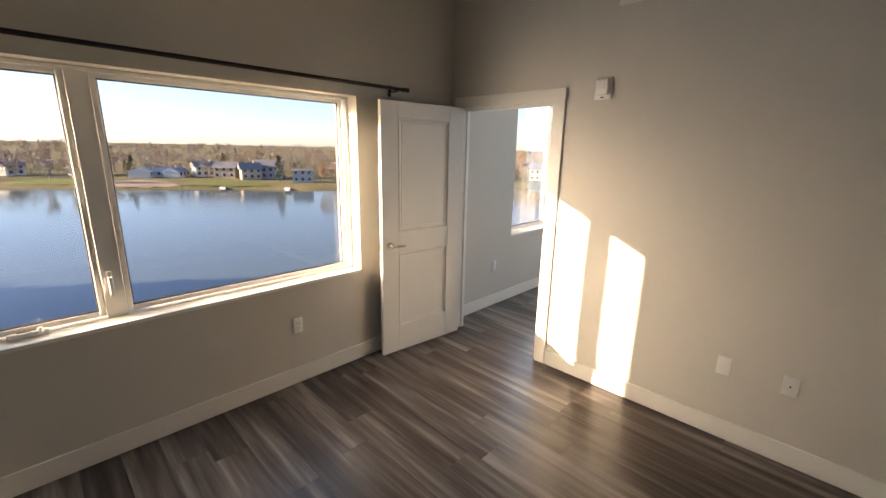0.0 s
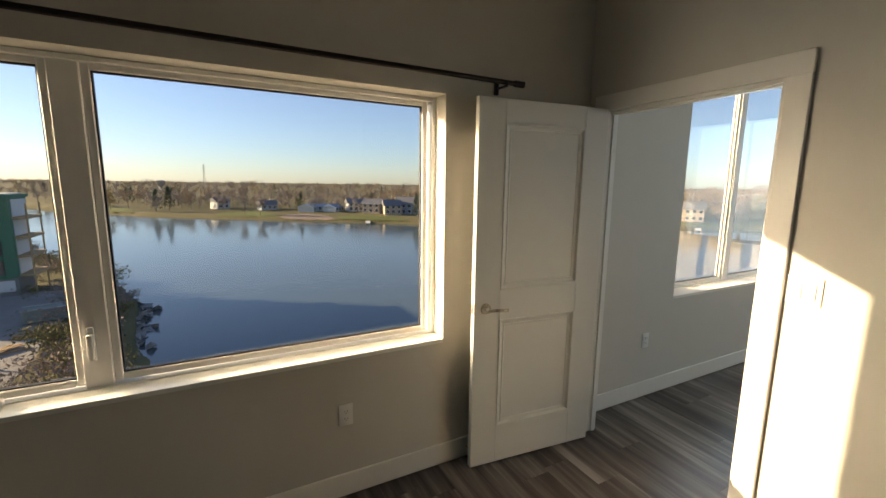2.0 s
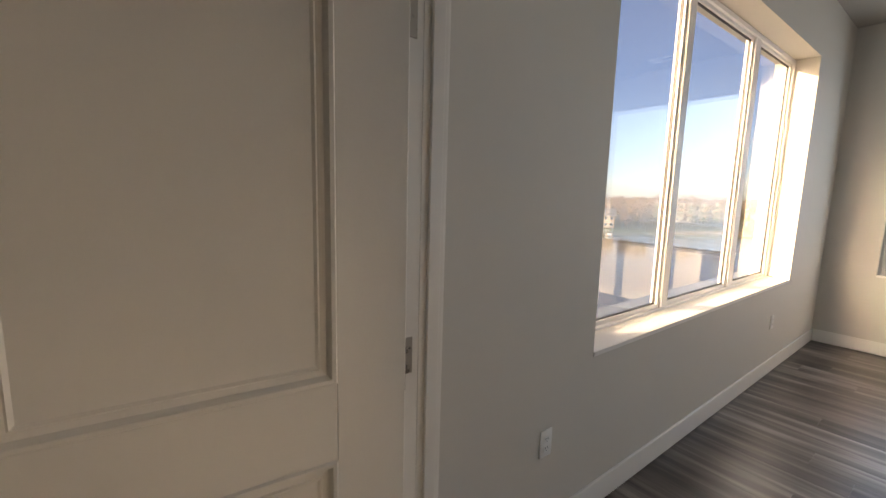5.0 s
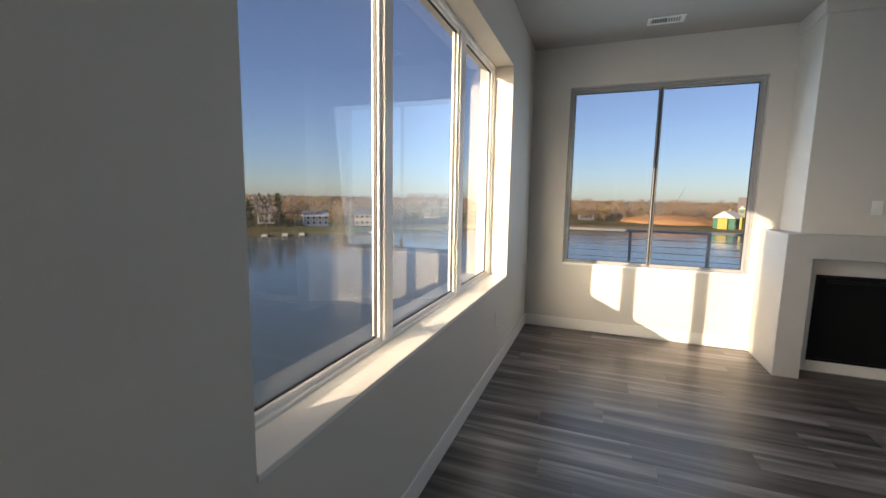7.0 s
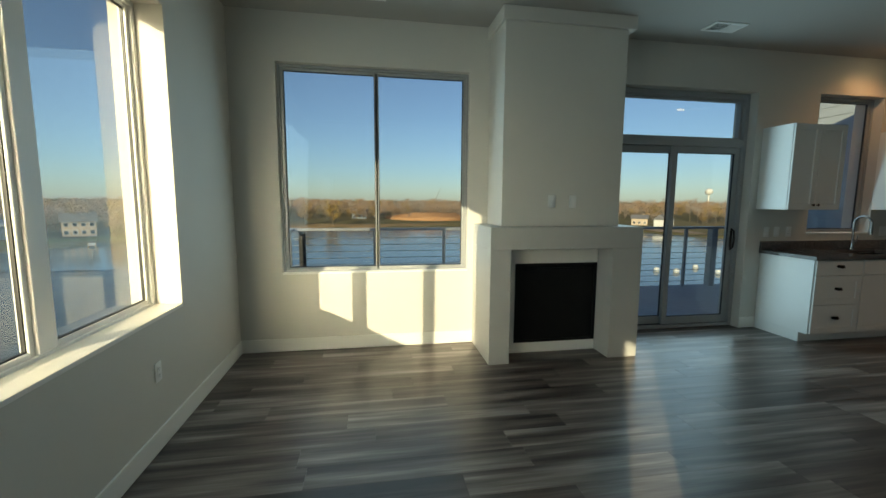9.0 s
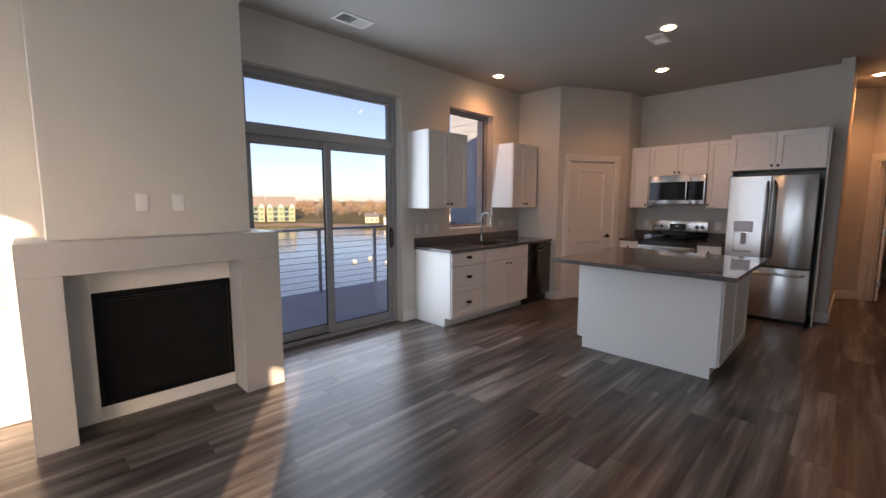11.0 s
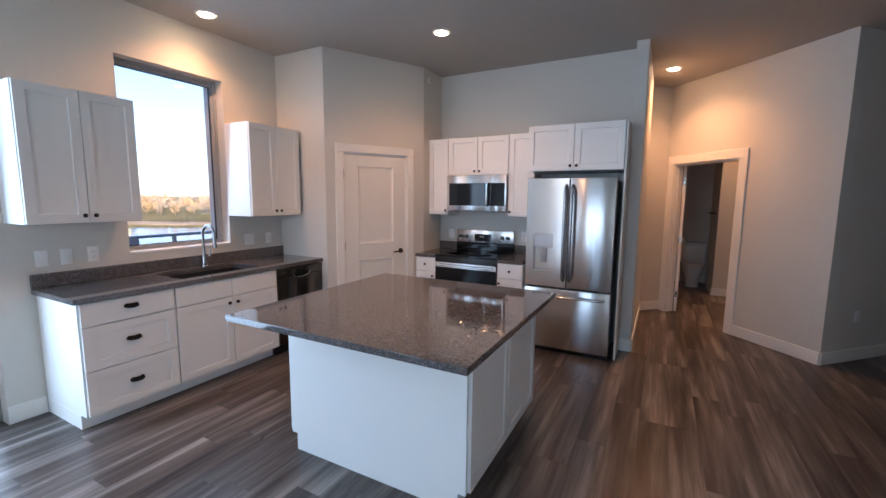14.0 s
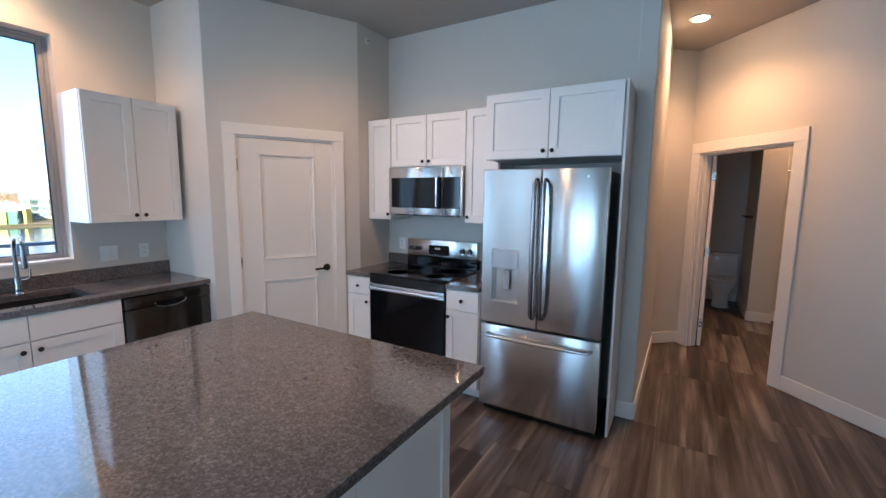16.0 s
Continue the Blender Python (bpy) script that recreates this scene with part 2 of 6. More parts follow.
DECKM = mat("deck_board_grey", (0.30, 0.31, 0.33), 0.6, vary=0.12, scale=4, fine=80, bump=0.15)
RAILM = mat("rail_grey_metal", (0.36, 0.37, 0.39), 0.35, 0.6, vary=0.06, scale=4, bump=0.03)
CABLE = mat("steel_cable", (0.62, 0.62, 0.62), 0.3, 1.0, vary=0.05, scale=30, bump=0.0)
SIDING = mat("lap_siding_grey", (0.36, 0.40, 0.44), 0.6, vary=0.06, scale=2, fine=60, bump=0.12)
STUCCO = mat("exterior_panel", (0.50, 0.50, 0.50), 0.7, vary=0.06, scale=1.5, fine=80, bump=0.15)
BULB = mat_emit("lamp_diffuser", (1.0, 0.74, 0.48), 18.0)
PLANK = mat_plank()
STONE = mat_stone()
STEEL = mat_steel()
HANDLE = mat("handle_steel", (0.30, 0.285, 0.28), 0.22, 1.0, vary=0.05, scale=10, bump=0.0)
# dishwasher steel, with the brown reflection of the dark floor painted into its colour
DIMSTEEL = mat_steel("stainless_steel_floor_reflection", 0.085, 0.13, 1.15)
# faucet chrome, toned down so that the colour carries its dark room reflections
DIMCHROME = mat("chrome_dark_reflections", (0.36, 0.355, 0.36), 0.15, 1.0, vary=0.05, scale=10, bump=0.0)
GLASS = mat_glass()

# ---- building helpers ----
def boxes(items, bevel=0.0, segments=1):
    """One bmesh of boxes (x0, y0, z0, x1, y1, z1), edges rounded by bevel."""
    bm = bmesh.new()
    for x0, y0, z0, x1, y1, z1 in items:
        m = Matrix.LocRotScale(((x0 + x1) / 2, (y0 + y1) / 2, (z0 + z1) / 2), None, (abs(x1 - x0), abs(y1 - y0), abs(z1 - z0)))
        bmesh.ops.create_cube(bm, size=1.0, matrix=m)
    if bevel:
        bmesh.ops.bevel(bm, geom=bm.edges[:], offset=bevel, segments=segments, profile=0.5, affect="EDGES", clamp_overlap=True)
    return bm


def cyl(bm, a, b, r0, r1=None, seg=16, caps=True):
    """A rod from a to b."""
    a, b = Vector(a), Vector(b)
    d = b - a
    m = Matrix.Translation((a + b) / 2) @ d.to_track_quat("Z", "Y").to_matrix().to_4x4()
    bmesh.ops.create_cone(bm, cap_ends=caps, segments=seg, radius1=r0, radius2=r0 if r1 is None else r1, depth=d.length, matrix=m)
    return bm


def ball(bm, c, r, sx=1, sy=1, sz=1, u=16, v=10):
    bmesh.ops.create_uvsphere(bm, u_segments=u, v_segments=v, radius=r, matrix=Matrix.LocRotScale(c, None, (sx, sy, sz)))
    return bm


def tube(points, r, seg=10):
    """A bent pipe along points."""
    bm = bmesh.new()
    pts = [Vector(p) for p in points]
    rings = []
    up = Vector((0.123, 0.456, 0.88)).normalized()
    for i, p in enumerate(pts):
        d = (pts[min(i + 1, len(pts) - 1)] - pts[max(i - 1, 0)]).normalized()
        s = d.cross(up).normalized()
        t = s.cross(d).normalized()
        rings.append([bm.verts.new(p + r * (math.cos(a) * s + math.sin(a) * t)) for a in (2 * math.pi * k / seg for k in range(seg))])
    for ra, rb in zip(rings, rings[1:]):
        for k in range(seg):
            bm.faces.new((ra[k], ra[(k + 1) % seg], rb[(k + 1) % seg], rb[k]))
    bm.faces.new(rings[0][::-1])
    bm.faces.new(rings[-1])
    bmesh.ops.recalc_face_normals(bm, faces=bm.faces[:])
    return bm


def revolve(profile, seg=24):
    """A turned shape from (radius, z) pairs."""
    bm = bmesh.new()
    rings = [[bm.verts.new((r * math.cos(2 * math.pi * k / seg), r * math.sin(2 * math.pi * k / seg), z)) for k in range(seg)] for r, z in profile]
    for ra, rb in zip(rings, rings[1:]):
        for k in range(seg):
            bm.faces.new((ra[k], ra[(k + 1) % seg], rb[(k + 1) % seg], rb[k]))
    bm.faces.new(rings[0][::-1])
    bm.faces.new(rings[-1])
    bmesh.ops.recalc_face_normals(bm, faces=bm.faces[:])
    return bm


def obj(name, bm, material, smooth=False):
    me = bpy.data.meshes.new(name)
    bm.to_mesh(me)
    bm.free()
    me.materials.append(material)
    if smooth:
        me.shade_smooth()
        me.set_sharp_from_angle(angle=radians(40))
    return new(name, me)


def part(name, bm, material, parent, label="", smooth=False):
    ob = obj(name, bm, material, smooth)
    ob.parent = parent
    return tagged(ob, label)


def structure(name, bm, material, label, smooth=False, m=None, category=""):
    ob = tagged(obj(name, bm, material, smooth), label, category or name.split("_")[0], "", "structure")
    if m is not None:
        ob.matrix_world = m
    return ob


def thing(name, label, category, m, group="", kind=""):
    """An empty at a thing's base, to hold its parts."""
    e = new(name)
    e.empty_display_size = 0.1
    e.matrix_world = m
    return tagged(e, label, category, group, kind)


def along(p, q):
    """The pose at p whose x axis runs to q, flat."""
    return pose(p[0], p[1], 0, 0, 0, math.degrees(math.atan2(q[1] - p[1], q[0] - p[0])))


def wall(name, p, q, thick, height, openings=(), material=None, label="greige painted drywall wall", z0=0.0):
    """A wall from p to q; its room face lies on the line, its body to the left of it. Openings: (from, to, bottom, top)."""
    n = math.hypot(q[0] - p[0], q[1] - p[1])
    items, x = [], 0.0
    for a, b, lo, hi in sorted(openings):
        items.append((x, 0, z0, a, thick, height))
        if lo > z0:
            items.append((a, 0, z0, b, thick, lo))
        if hi < height:
            items.append((a, 0, hi, b, thick, height))
        x = b
    items.append((x, 0, z0, n, thick, height))
    return structure(name, boxes([i for i in items if i[3] - i[0] > 1e-4]), material or WALL, label, m=along(p, q))


BASE_N = [0]


def base_run(p, q, cuts=()):
    """Baseboard along a room face, on its right-hand side."""
    n = math.hypot(q[0] - p[0], q[1] - p[1])
    x, items = 0.0, []
    for a, b in sorted(cuts):
        items.append((x, a))
        x = b
    items.append((x, n))
    for a, b in items:
        if b - a < 0.02:
            continue
        bm = boxes([(a, -0.014, 0.004, b, -0.001, 0.128)], 0.003)
        BASE_N[0] += 1
        structure("baseboard_%d" % BASE_N[0], bm, TRIM, "white painted flat baseboard along the wall", m=along(p, q), category="baseboard")


def casing(name, m, a, b, top, w=0.088, th=0.018, face=-1):
    """White door casing round an opening, on one face (local y = 0) of a wall."""
    y0, y1 = (-th, -0.001) if face < 0 else (0.001, th)
    return structure(name, boxes([(a - w, y0, 0.004, a, y1, top), (b, y0, 0.004, b + w, y1, top), (a - w, y0, top, b + w, y1, top + w)], 0.003),
                     TRIM, "white painted flat door casing", m=m, category="trim")


def jamb(name, m, a, b, top, thick, s0=0.045, s1=0.075):
    return structure(name, boxes([(a, 0.0, 0.004, a + 0.016, thick, top), (b - 0.016, 0.0, 0.004, b, thick, top), (a + 0.016, 0.0, top - 0.016, b - 0.016, thick, top),
                                  (a + 0.016, s0, 0.004, a + 0.026, s1, top - 0.016), (b - 0.026, s0, 0.004, b - 0.016, s1, top - 0.016), (a + 0.026, s0, top - 0.026, b - 0.026, s1, top - 0.016)], 0.0015),
                     TRIM, "white painted door jamb with stop", m=m, category="trim")


def moulding_ring(x0, z0, x1, z1, y, out):
    """A sloped panel moulding round a rectangle; out: way of the face (-1 or 1)."""
    bm = bmesh.new()
    prof = [(0.0, 0.0), (0.004, 0.005), (0.012, 0.004), (0.020, -0.007), (0.032, -0.0095), (0.036, -0.006), (0.042, -0.0095)]
    loops = []
    for inset, h in prof:
        loops.append([bm.verts.new((x, y + out * h, z)) for x, z in ((x0 + inset, z0 + inset), (x1 - inset, z0 + inset), (x1 - inset, z1 - inset), (x0 + inset, z1 - inset))])
    for la, lb in zip(loops, loops[1:]):
        for k in range(4):
            bm.faces.new((la[k], la[(k + 1) % 4], lb[(k + 1) % 4], lb[k]))
    bm.faces.new(loops[-1])
    bmesh.ops.recalc_face_normals(bm, faces=bm.faces[:])
    return bm


def door_leaf(name, label, m, width, height, material, lever_mat, lever=True, hinges=(0.25, 1.02, 1.80), knob_side=1):
    """A two-panel moulded door: hinge at x = 0, opens about it, thickness 0..0.035 in y, both faces panelled."""
    root = thing(name, label, "door", m)
    t = 0.035
    st = 0.155
    zs = [(0.22, 0.86), (1.03, height - 0.115)]
    items = [(0, 0, 0.0, st, t, height), (width - st, 0, 0.0, width, t, height), (st, 0, 0, width - st, t, zs[0][0]), (st, 0, zs[0][1], width - st, t, zs[1][0]), (st, 0, zs[1][1], width - st, t, height)]
    part("slab", boxes(items, 0.0015), material, root)
    for lo, hi in zs:
        pm = boxes([(st, 0.010, lo, width - st, t - 0.010, hi)])
        for y, o in ((0.0, -1), (t, 1)):
            tmp = bpy.data.meshes.new("tmp")
            ring = moulding_ring(st - 0.001, lo - 0.001, width - st + 0.001, hi + 0.001, y, o)
            ring.to_mesh(tmp)
            ring.free()
            pm.from_mesh(tmp)
            bpy.data.meshes.remove(tmp)
        part("panel", pm, material, root)
    if lever:
        x = width - 0.07 if knob_side > 0 else 0.07
        for y, o in ((0.0, -1), (t, 1)):
            bm = bmesh.new()
            cyl(bm, (x, y, 0.93), (x, y + o * 0.009, 0.93), 0.031, 0.028, 24)
            cyl(bm, (x, y + o * 0.009, 0.93), (x, y + o * 0.045, 0.93), 0.011, 0.011, 14)
            rose = part("door_handle", bm, lever_mat, root, "lever handle on a round rose", True)
            pts = [(x, y + o * 0.045, 0.93), (x - knob_side * 0.03, y + o * 0.050, 0.931), (x - knob_side * 0.075, y + o * 0.050, 0.928), (x - knob_side * 0.112, y + o * 0.047, 0.925)]
            part("lever", tube(pts, 0.0085, 10), lever_mat, rose, "", True)
        part("latch_plate", boxes([(width - 0.0005, 0.007, 0.90, width + 0.0015, 0.028, 0.96)]), NICKEL, root)
    for hz in hinges:
        bm = boxes([(-0.0022, 0.003, hz - 0.045, -0.0002, 0.032, hz + 0.045)], 0.0008)
        cyl(bm, (-0.004, -0.007, hz - 0.047), (-0.004, -0.007, hz + 0.047), 0.0065, None, 12)
        for k in (-0.03, 0.0, 0.03):
            cyl(bm, (-0.0022, 0.016 + 0.006 * (k == 0), hz + k), (-0.0034, 0.016 + 0.006 * (k == 0), hz + k), 0.004, None, 10)
        part("hinge", bm, NICKEL, root, "satin nickel hinge", True)
    return root


WIN_N = [0]


def window(label, m, width, z0, z1, lights, frame_mat, deep=0.08, border=0.04, bars=(), sash=(), gasket=True, sash_mat=None):
    """A window unit in an opening: x along the wall from 0 to width, y outward, its inner face at y = 0. lights: x pairs of the panes; bars: extra x or z bars."""
    WIN_N[0] += 1
    root = thing("window_%d" % WIN_N[0], label, "window", m, "", "structure")
    items = [(0, 0, z0, border, deep, z1), (width - border, 0, z0, width, deep, z1), (border, 0, z0, width - border, deep, z0 + border), (border, 0, z1 - border, width - border, deep, z1)]
    for (a, b, _, _), (c, d, _, _) in zip(lights, lights[1:]):
        if c > b + 1e-3:
            items.append((b, 0.004, z0 + border, c, deep - 0.004, z1 - border))
    part("window_frame", boxes(items, 0.003), frame_mat, root)
    for i, (a, b, lo, hi) in enumerate(lights):
        s = 0.028
        y0, y1 = 0.018, 0.060
        fr = boxes([(a, y0, lo, a + s, y1, hi), (b - s, y0, lo, b, y1, hi), (a + s, y0, lo, b - s, y1, lo + s), (a + s, y0, hi - s, b - s, y1, hi)], 0.003)
        sb = part("sash", fr, sash_mat or frame_mat, root)
        if gasket:
            g = 0.006
            part("gasket", boxes([(a + s, 0.030, lo + s, a + s + g, 0.048, hi - s), (b - s - g, 0.030, lo + s, b - s, 0.048, hi - s), (a + s + g, 0.030, lo + s, b - s - g, 0.048, lo + s + g), (a + s + g, 0.030, hi - s - g, b - s - g, 0.048, hi - s)]), GASKET, sb)
        p = part("pane", boxes([(a + s, 0.036, lo + s, b - s, 0.042, hi - s)]), GLASS, sb)
        p.visible_shadow = False
    return root


def wall_plate(name, label, category, m, kind, gang=1):
    """A cover plate on a wall: face towards local -y, centre at the origin."""
    root = thing(name, label, category, m)
    w = 0.070 if gang == 1 else 0.115
    part("cover_plate", boxes([(-w / 2, -0.006, -0.057, w / 2, -0.0003, 0.057)], 0.0025, 2), PLATE, root, "", True)
    xs = [0] if gang == 1 else [-0.023, 0.023]
    for x in xs:
        if kind == "outlet":
            for z in (0.0195, -0.0195):
                r = part("receptacle", boxes([(x - 0.017, -0.0085, z - 0.014, x + 0.017, -0.0058, z + 0.014)], 0.003), PLATE, root)
                part("slots", boxes([(x - 0.008, -0.0090, z - 0.002, x - 0.0055, -0.0083, z + 0.007), (x + 0.0055, -0.0090, z - 0.002, x + 0.008, -0.0083, z + 0.006), (x - 0.002, -0.0090, z - 0.010, x + 0.002, -0.0083, z - 0.006)]), SLOT, r)
        elif kind == "rocker":
            part("rocker", boxes([(x - 0.0165, -0.010, -0.033, x + 0.0165, -0.0055, 0.033)], 0.002), PLATE, root)
        elif kind == "toggle":
            part("toggle", boxes([(x - 0.005, -0.018, 0.0, x + 0.005, -0.0058, 0.012)], 0.002), PLATE, root)
        elif kind == "jack":
            bm = bmesh.new()
            cyl(bm, (x, -0.006, 0), (x, -0.016, 0), 0.005, None, 12)
            part("coaxial_jack", bm, BRONZE, root, "", True)
    return root

# ---- the shell of the flat ----
WY, EX, DX, LX, TOP = 2.63, 8.407, 3.345, 3.415, 3.07
HC, HA = (4.555, -8.37), (3.168, -6.828)          # diagonal hall wall
PA, PB = (7.715, -5.08), (7.145, -6.127)          # diagonal pantry wall
structure("floor_base", boxes([(-1.75, -11.2, -0.30, 8.70, 2.93, -0.007)]), mat("subfloor", (0.12, 0.11, 0.10), 0.9), "dark subfloor slab under the planks", category="floor")
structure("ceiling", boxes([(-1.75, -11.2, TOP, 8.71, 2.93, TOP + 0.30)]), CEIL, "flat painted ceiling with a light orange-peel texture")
wall("wall_north", (-1.6, WY), (8.707, WY), 0.30, TOP, [(1.73, 3.942, 0.735, 2.052), (5.964, 8.89, 0.744, 2.59)])
wall("wall_east", (EX, WY), (EX, -6.69), 0.30, TOP, [(0.395, 2.16, 0.74, 2.65), (3.65, 5.382, 0.0, 2.635), (6.185, 7.075, 1.08, 2.655)])
wall("wall_bedroom_partition", (DX, WY), (DX, -4.6), LX - DX, TOP, [(0.142, 1.023, 0.0, 2.04)])
wall("wall_bedroom_west", (-1.6, -1.9), (-1.6, WY), 0.15, TOP)
wall("wall_bedroom_south", (DX, -1.9), (-1.6, -1.9), 0.15, TOP)
wall("wall_range", (8.40, -6.57), (4.90, -6.57), 0.12, TOP)
wall("wall_pantry_return", (EX, -5.08), PA, 0.10, TOP)
wall("wall_pantry_diagonal", PA, PB, 0.10, TOP, [(0.19, 0.96, 0.0, 2.04)])
wall("wall_pantry_side", PB, (PB[0], -6.57), 0.10, TOP)
structure("wall_fridge_stub", boxes([(4.785, -8.05, 0, 4.899, -6.33, TOP)], 0.004), WALL, "greige painted wall end beside the fridge", category="wall")
wall("wall_hall_back", (6.19, -6.898), HC, 0.12, TOP)
wall("wall_hall_diagonal", HC, HA, 0.12, TOP, [(0.130, 1.066, 0.0, 2.04)])
wall("wall_hall_west", HA, (1.4, -8.6), 0.12, TOP)
wall("wall_hall_close", (1.2, -8.8), (1.2, -4.6), 0.12, TOP)
wall("wall_bedroom_end", (1.2, -4.6), (DX, -4.6), 0.115, TOP)
wall("wall_bath_back", (6.0, -10.95), (2.0, -10.95), 0.12, TOP)
wall("wall_bath_east", (5.7, -7.6), (5.7, -10.95), 0.12, TOP)
wall("wall_bath_west", (2.1, -10.95), (2.1, -8.0), 0.12, TOP)
structure("wall_bath_wing", boxes([(3.52, -10.94, 0, 3.78, -9.80, TOP)], 0.004), WALL, "greige wing wall beside the closet", category="wall")
structure("wall_closet_back", boxes([(2.11, -10.94, 0, 3.519, -9.97, TOP)]), WALL, "greige closet wall", category="wall")
M_P, M_L = along((DX, WY), (DX, -4.6)), along((LX, -4.6), (LX, WY))
casing("door_casing_bedroom", M_P, 0.142, 1.023, 2.04)
casing("door_casing_living", M_P, 0.142, 1.023, 2.04, face=1).matrix_world = M_P @ pose(0, LX - DX, 0)
jamb("door_jamb_bedroom", M_P, 0.142, 1.023, 2.04, LX - DX, 0.020, 0.054)
M_D = along(PA, PB)
casing("door_casing_pantry", M_D, 0.19, 0.96, 2.04)
jamb("door_jamb_pantry", M_D, 0.19, 0.96, 2.04, 0.10)
M_H = along(HC, HA)
casing("door_casing_hall", M_H, 0.130, 1.066, 2.04, 0.104)
jamb("door_jamb_hall", M_H, 0.130, 1.066, 2.04, 0.12)
base_run((-1.6, WY), (DX, WY))
base_run((LX, WY), (EX, WY))
base_run((DX, WY), (DX, -1.9), [(0.052, 1.113)])
base_run((LX, -4.6), (LX, WY), [(6.117, 7.178)])
base_run((EX, WY), (EX, 0.416))
base_run((EX, -2.752), (EX, -2.955))
base_run((7.80, -5.08), PA)
base_run(PA, PB, [(0.10, 1.05)])
base_run((6.19, -6.898), HC)
base_run(HC, HA, [(0.026, 1.170)])
base_run(HA, (1.4, -8.6))
base_run((1.2, -4.6), (LX, -4.6))
base_run((4.899, -6.33), (4.785, -6.33))
base_run((4.785, -6.33), (4.785, -8.05))
base_run((5.7, -10.95), (3.78, -10.95))
base_run((3.78, -9.80), (3.52, -9.80))
base_run((3.519, -9.97), (2.11, -9.97))
base_run((3.78, -10.94), (3.78, -9.80))

# windows, their sills, the sliding door
WB = window("white vinyl window, a casement beside a fixed pane, over the lake", pose(0.13, WY + 0.11, 0), 2.212, 0.74, 2.05, [(0.045, 0.648, 0.772, 2.033), (0.742, 2.168, 0.772, 2.033)], VINYL, deep=0.118, border=0.022)
WL = window("white vinyl window of three tall panes over the lake", pose(4.364, WY + 0.155, 0), 2.926, 0.75, 2.588, [(0.034, 0.944, 0.775, 2.565), (1.022, 1.988, 0.775, 2.565), (2.088, 2.892, 0.775, 2.565)], VINYL, border=0.03)
M_E = along((EX, WY), (EX, -6.69))
WE = window("grey framed sliding window of two panes facing the balcony", M_E @ pose(0.395, 0.055, 0), 1.765, 0.742, 2.648, [(0.022, 0.892, 0.765, 2.625), (0.868, 1.743, 0.765, 2.625)], GREYFRAME, border=0.022)
WK = window("grey framed fixed window above the sink", M_E @ pose(6.185, 0.10, 0), 0.89, 1.082, 2.653, [(0.022, 0.868, 1.105, 2.63)], GREYFRAME, border=0.022)
structure("window_sill_bedroom", boxes([(0.131, WY - 0.004, 0.7355, 2.341, WY + 0.11, 0.757)], 0.002), TRIM, "white painted window sill board", category="window sill")
structure("window_sill_living", boxes([(4.365, WY - 0.004, 0.7445, 7.289, WY + 0.155, 0.766)], 0.002), TRIM, "white painted window sill board", category="window sill")
structure("window_sill_east", boxes([(EX - 0.004, 0.471, 0.7405, EX + 0.055, 2.234, 0.757)], 0.002), TRIM, "white painted window sill board", category="window sill")
structure("window_sill_kitchen", boxes([(EX - 0.004, -4.444, 1.0805, EX + 0.10, -3.556, 1.098)], 0.002), TRIM, "white painted window sill board", category="window sill")

# crank and latch of the casement
ck = thing("casement_crank", "white folding casement crank handle on the window frame", "window crank", pose(0.47, WY + 0.108, 0.775))
part("crank_base", boxes([(-0.075, -0.028, -0.016, 0.075, 0.0, 0.012)], 0.006, 2), VINYL, ck, "", True)
part("crank_arm", boxes([(-0.055, -0.045, 0.004, 0.035, -0.028, 0.016)], 0.004, 2), VINYL, ck, "", True)
part("crank_knob", cyl(bmesh.new(), (0.045, -0.04, 0.004), (0.045, -0.04, 0.03), 0.009), VINYL, ck, "", True)
part("crank_slot", boxes([(-0.04, -0.030, 0.0125, 0.03, -0.004, 0.014)]), SLOT, ck)
lk = thing("casement_latch", "white casement sash latch lever on the frame", "window latch", pose(0.815, WY + 0.112, 0.95))
part("latch_plate", boxes([(-0.012, -0.012, -0.07, 0.012, 0.0, 0.07)], 0.004, 2), VINYL, lk, "", True)
part("latch_lever", boxes([(-0.010, -0.034, -0.055, 0.010, -0.012, 0.045)], 0.006, 2), VINYL, lk, "", True)

# sliding glass door with transom
SD = thing("sliding_door_1", "grey framed sliding glass door with a transom, shut", "sliding door", M_E @ pose(3.65, 0.10, 0), "", "structure")
w, h = 1.732, 2.632
part("door_frame", boxes([(0, 0, 0.002, 0.045, 0.13, h), (w - 0.045, 0, 0.002, w, 0.13, h), (0.045, 0, h - 0.06, w - 0.045, 0.13, h), (0.045, 0, 2.055, w - 0.045, 0.13, 2.135), (0.045, 0, 0.002, w - 0.045, 0.13, 0.032)], 0.003), GREYFRAME, SD)
part("track", boxes([(0.045, 0.05, 0.032, w - 0.045, 0.058, 0.045), (0.045, 0.09, 0.032, w - 0.045, 0.098, 0.045)]), SLOT, SD)
tr = part("transom_sash", boxes([(0.045, 0.04, 2.135, 0.075, 0.09, h - 0.06), (w - 0.075, 0.04, 2.135, w - 0.045, 0.09, h - 0.06), (0.075, 0.04, 2.135, w - 0.075, 0.09, 2.16), (0.075, 0.04, h - 0.085, w - 0.075, 0.09, h - 0.06)], 0.003), GREYFRAME, SD)
part("pane", boxes([(0.075, 0.060, 2.16, w - 0.075, 0.066, h - 0.085)]), GLASS, tr).visible_shadow = False
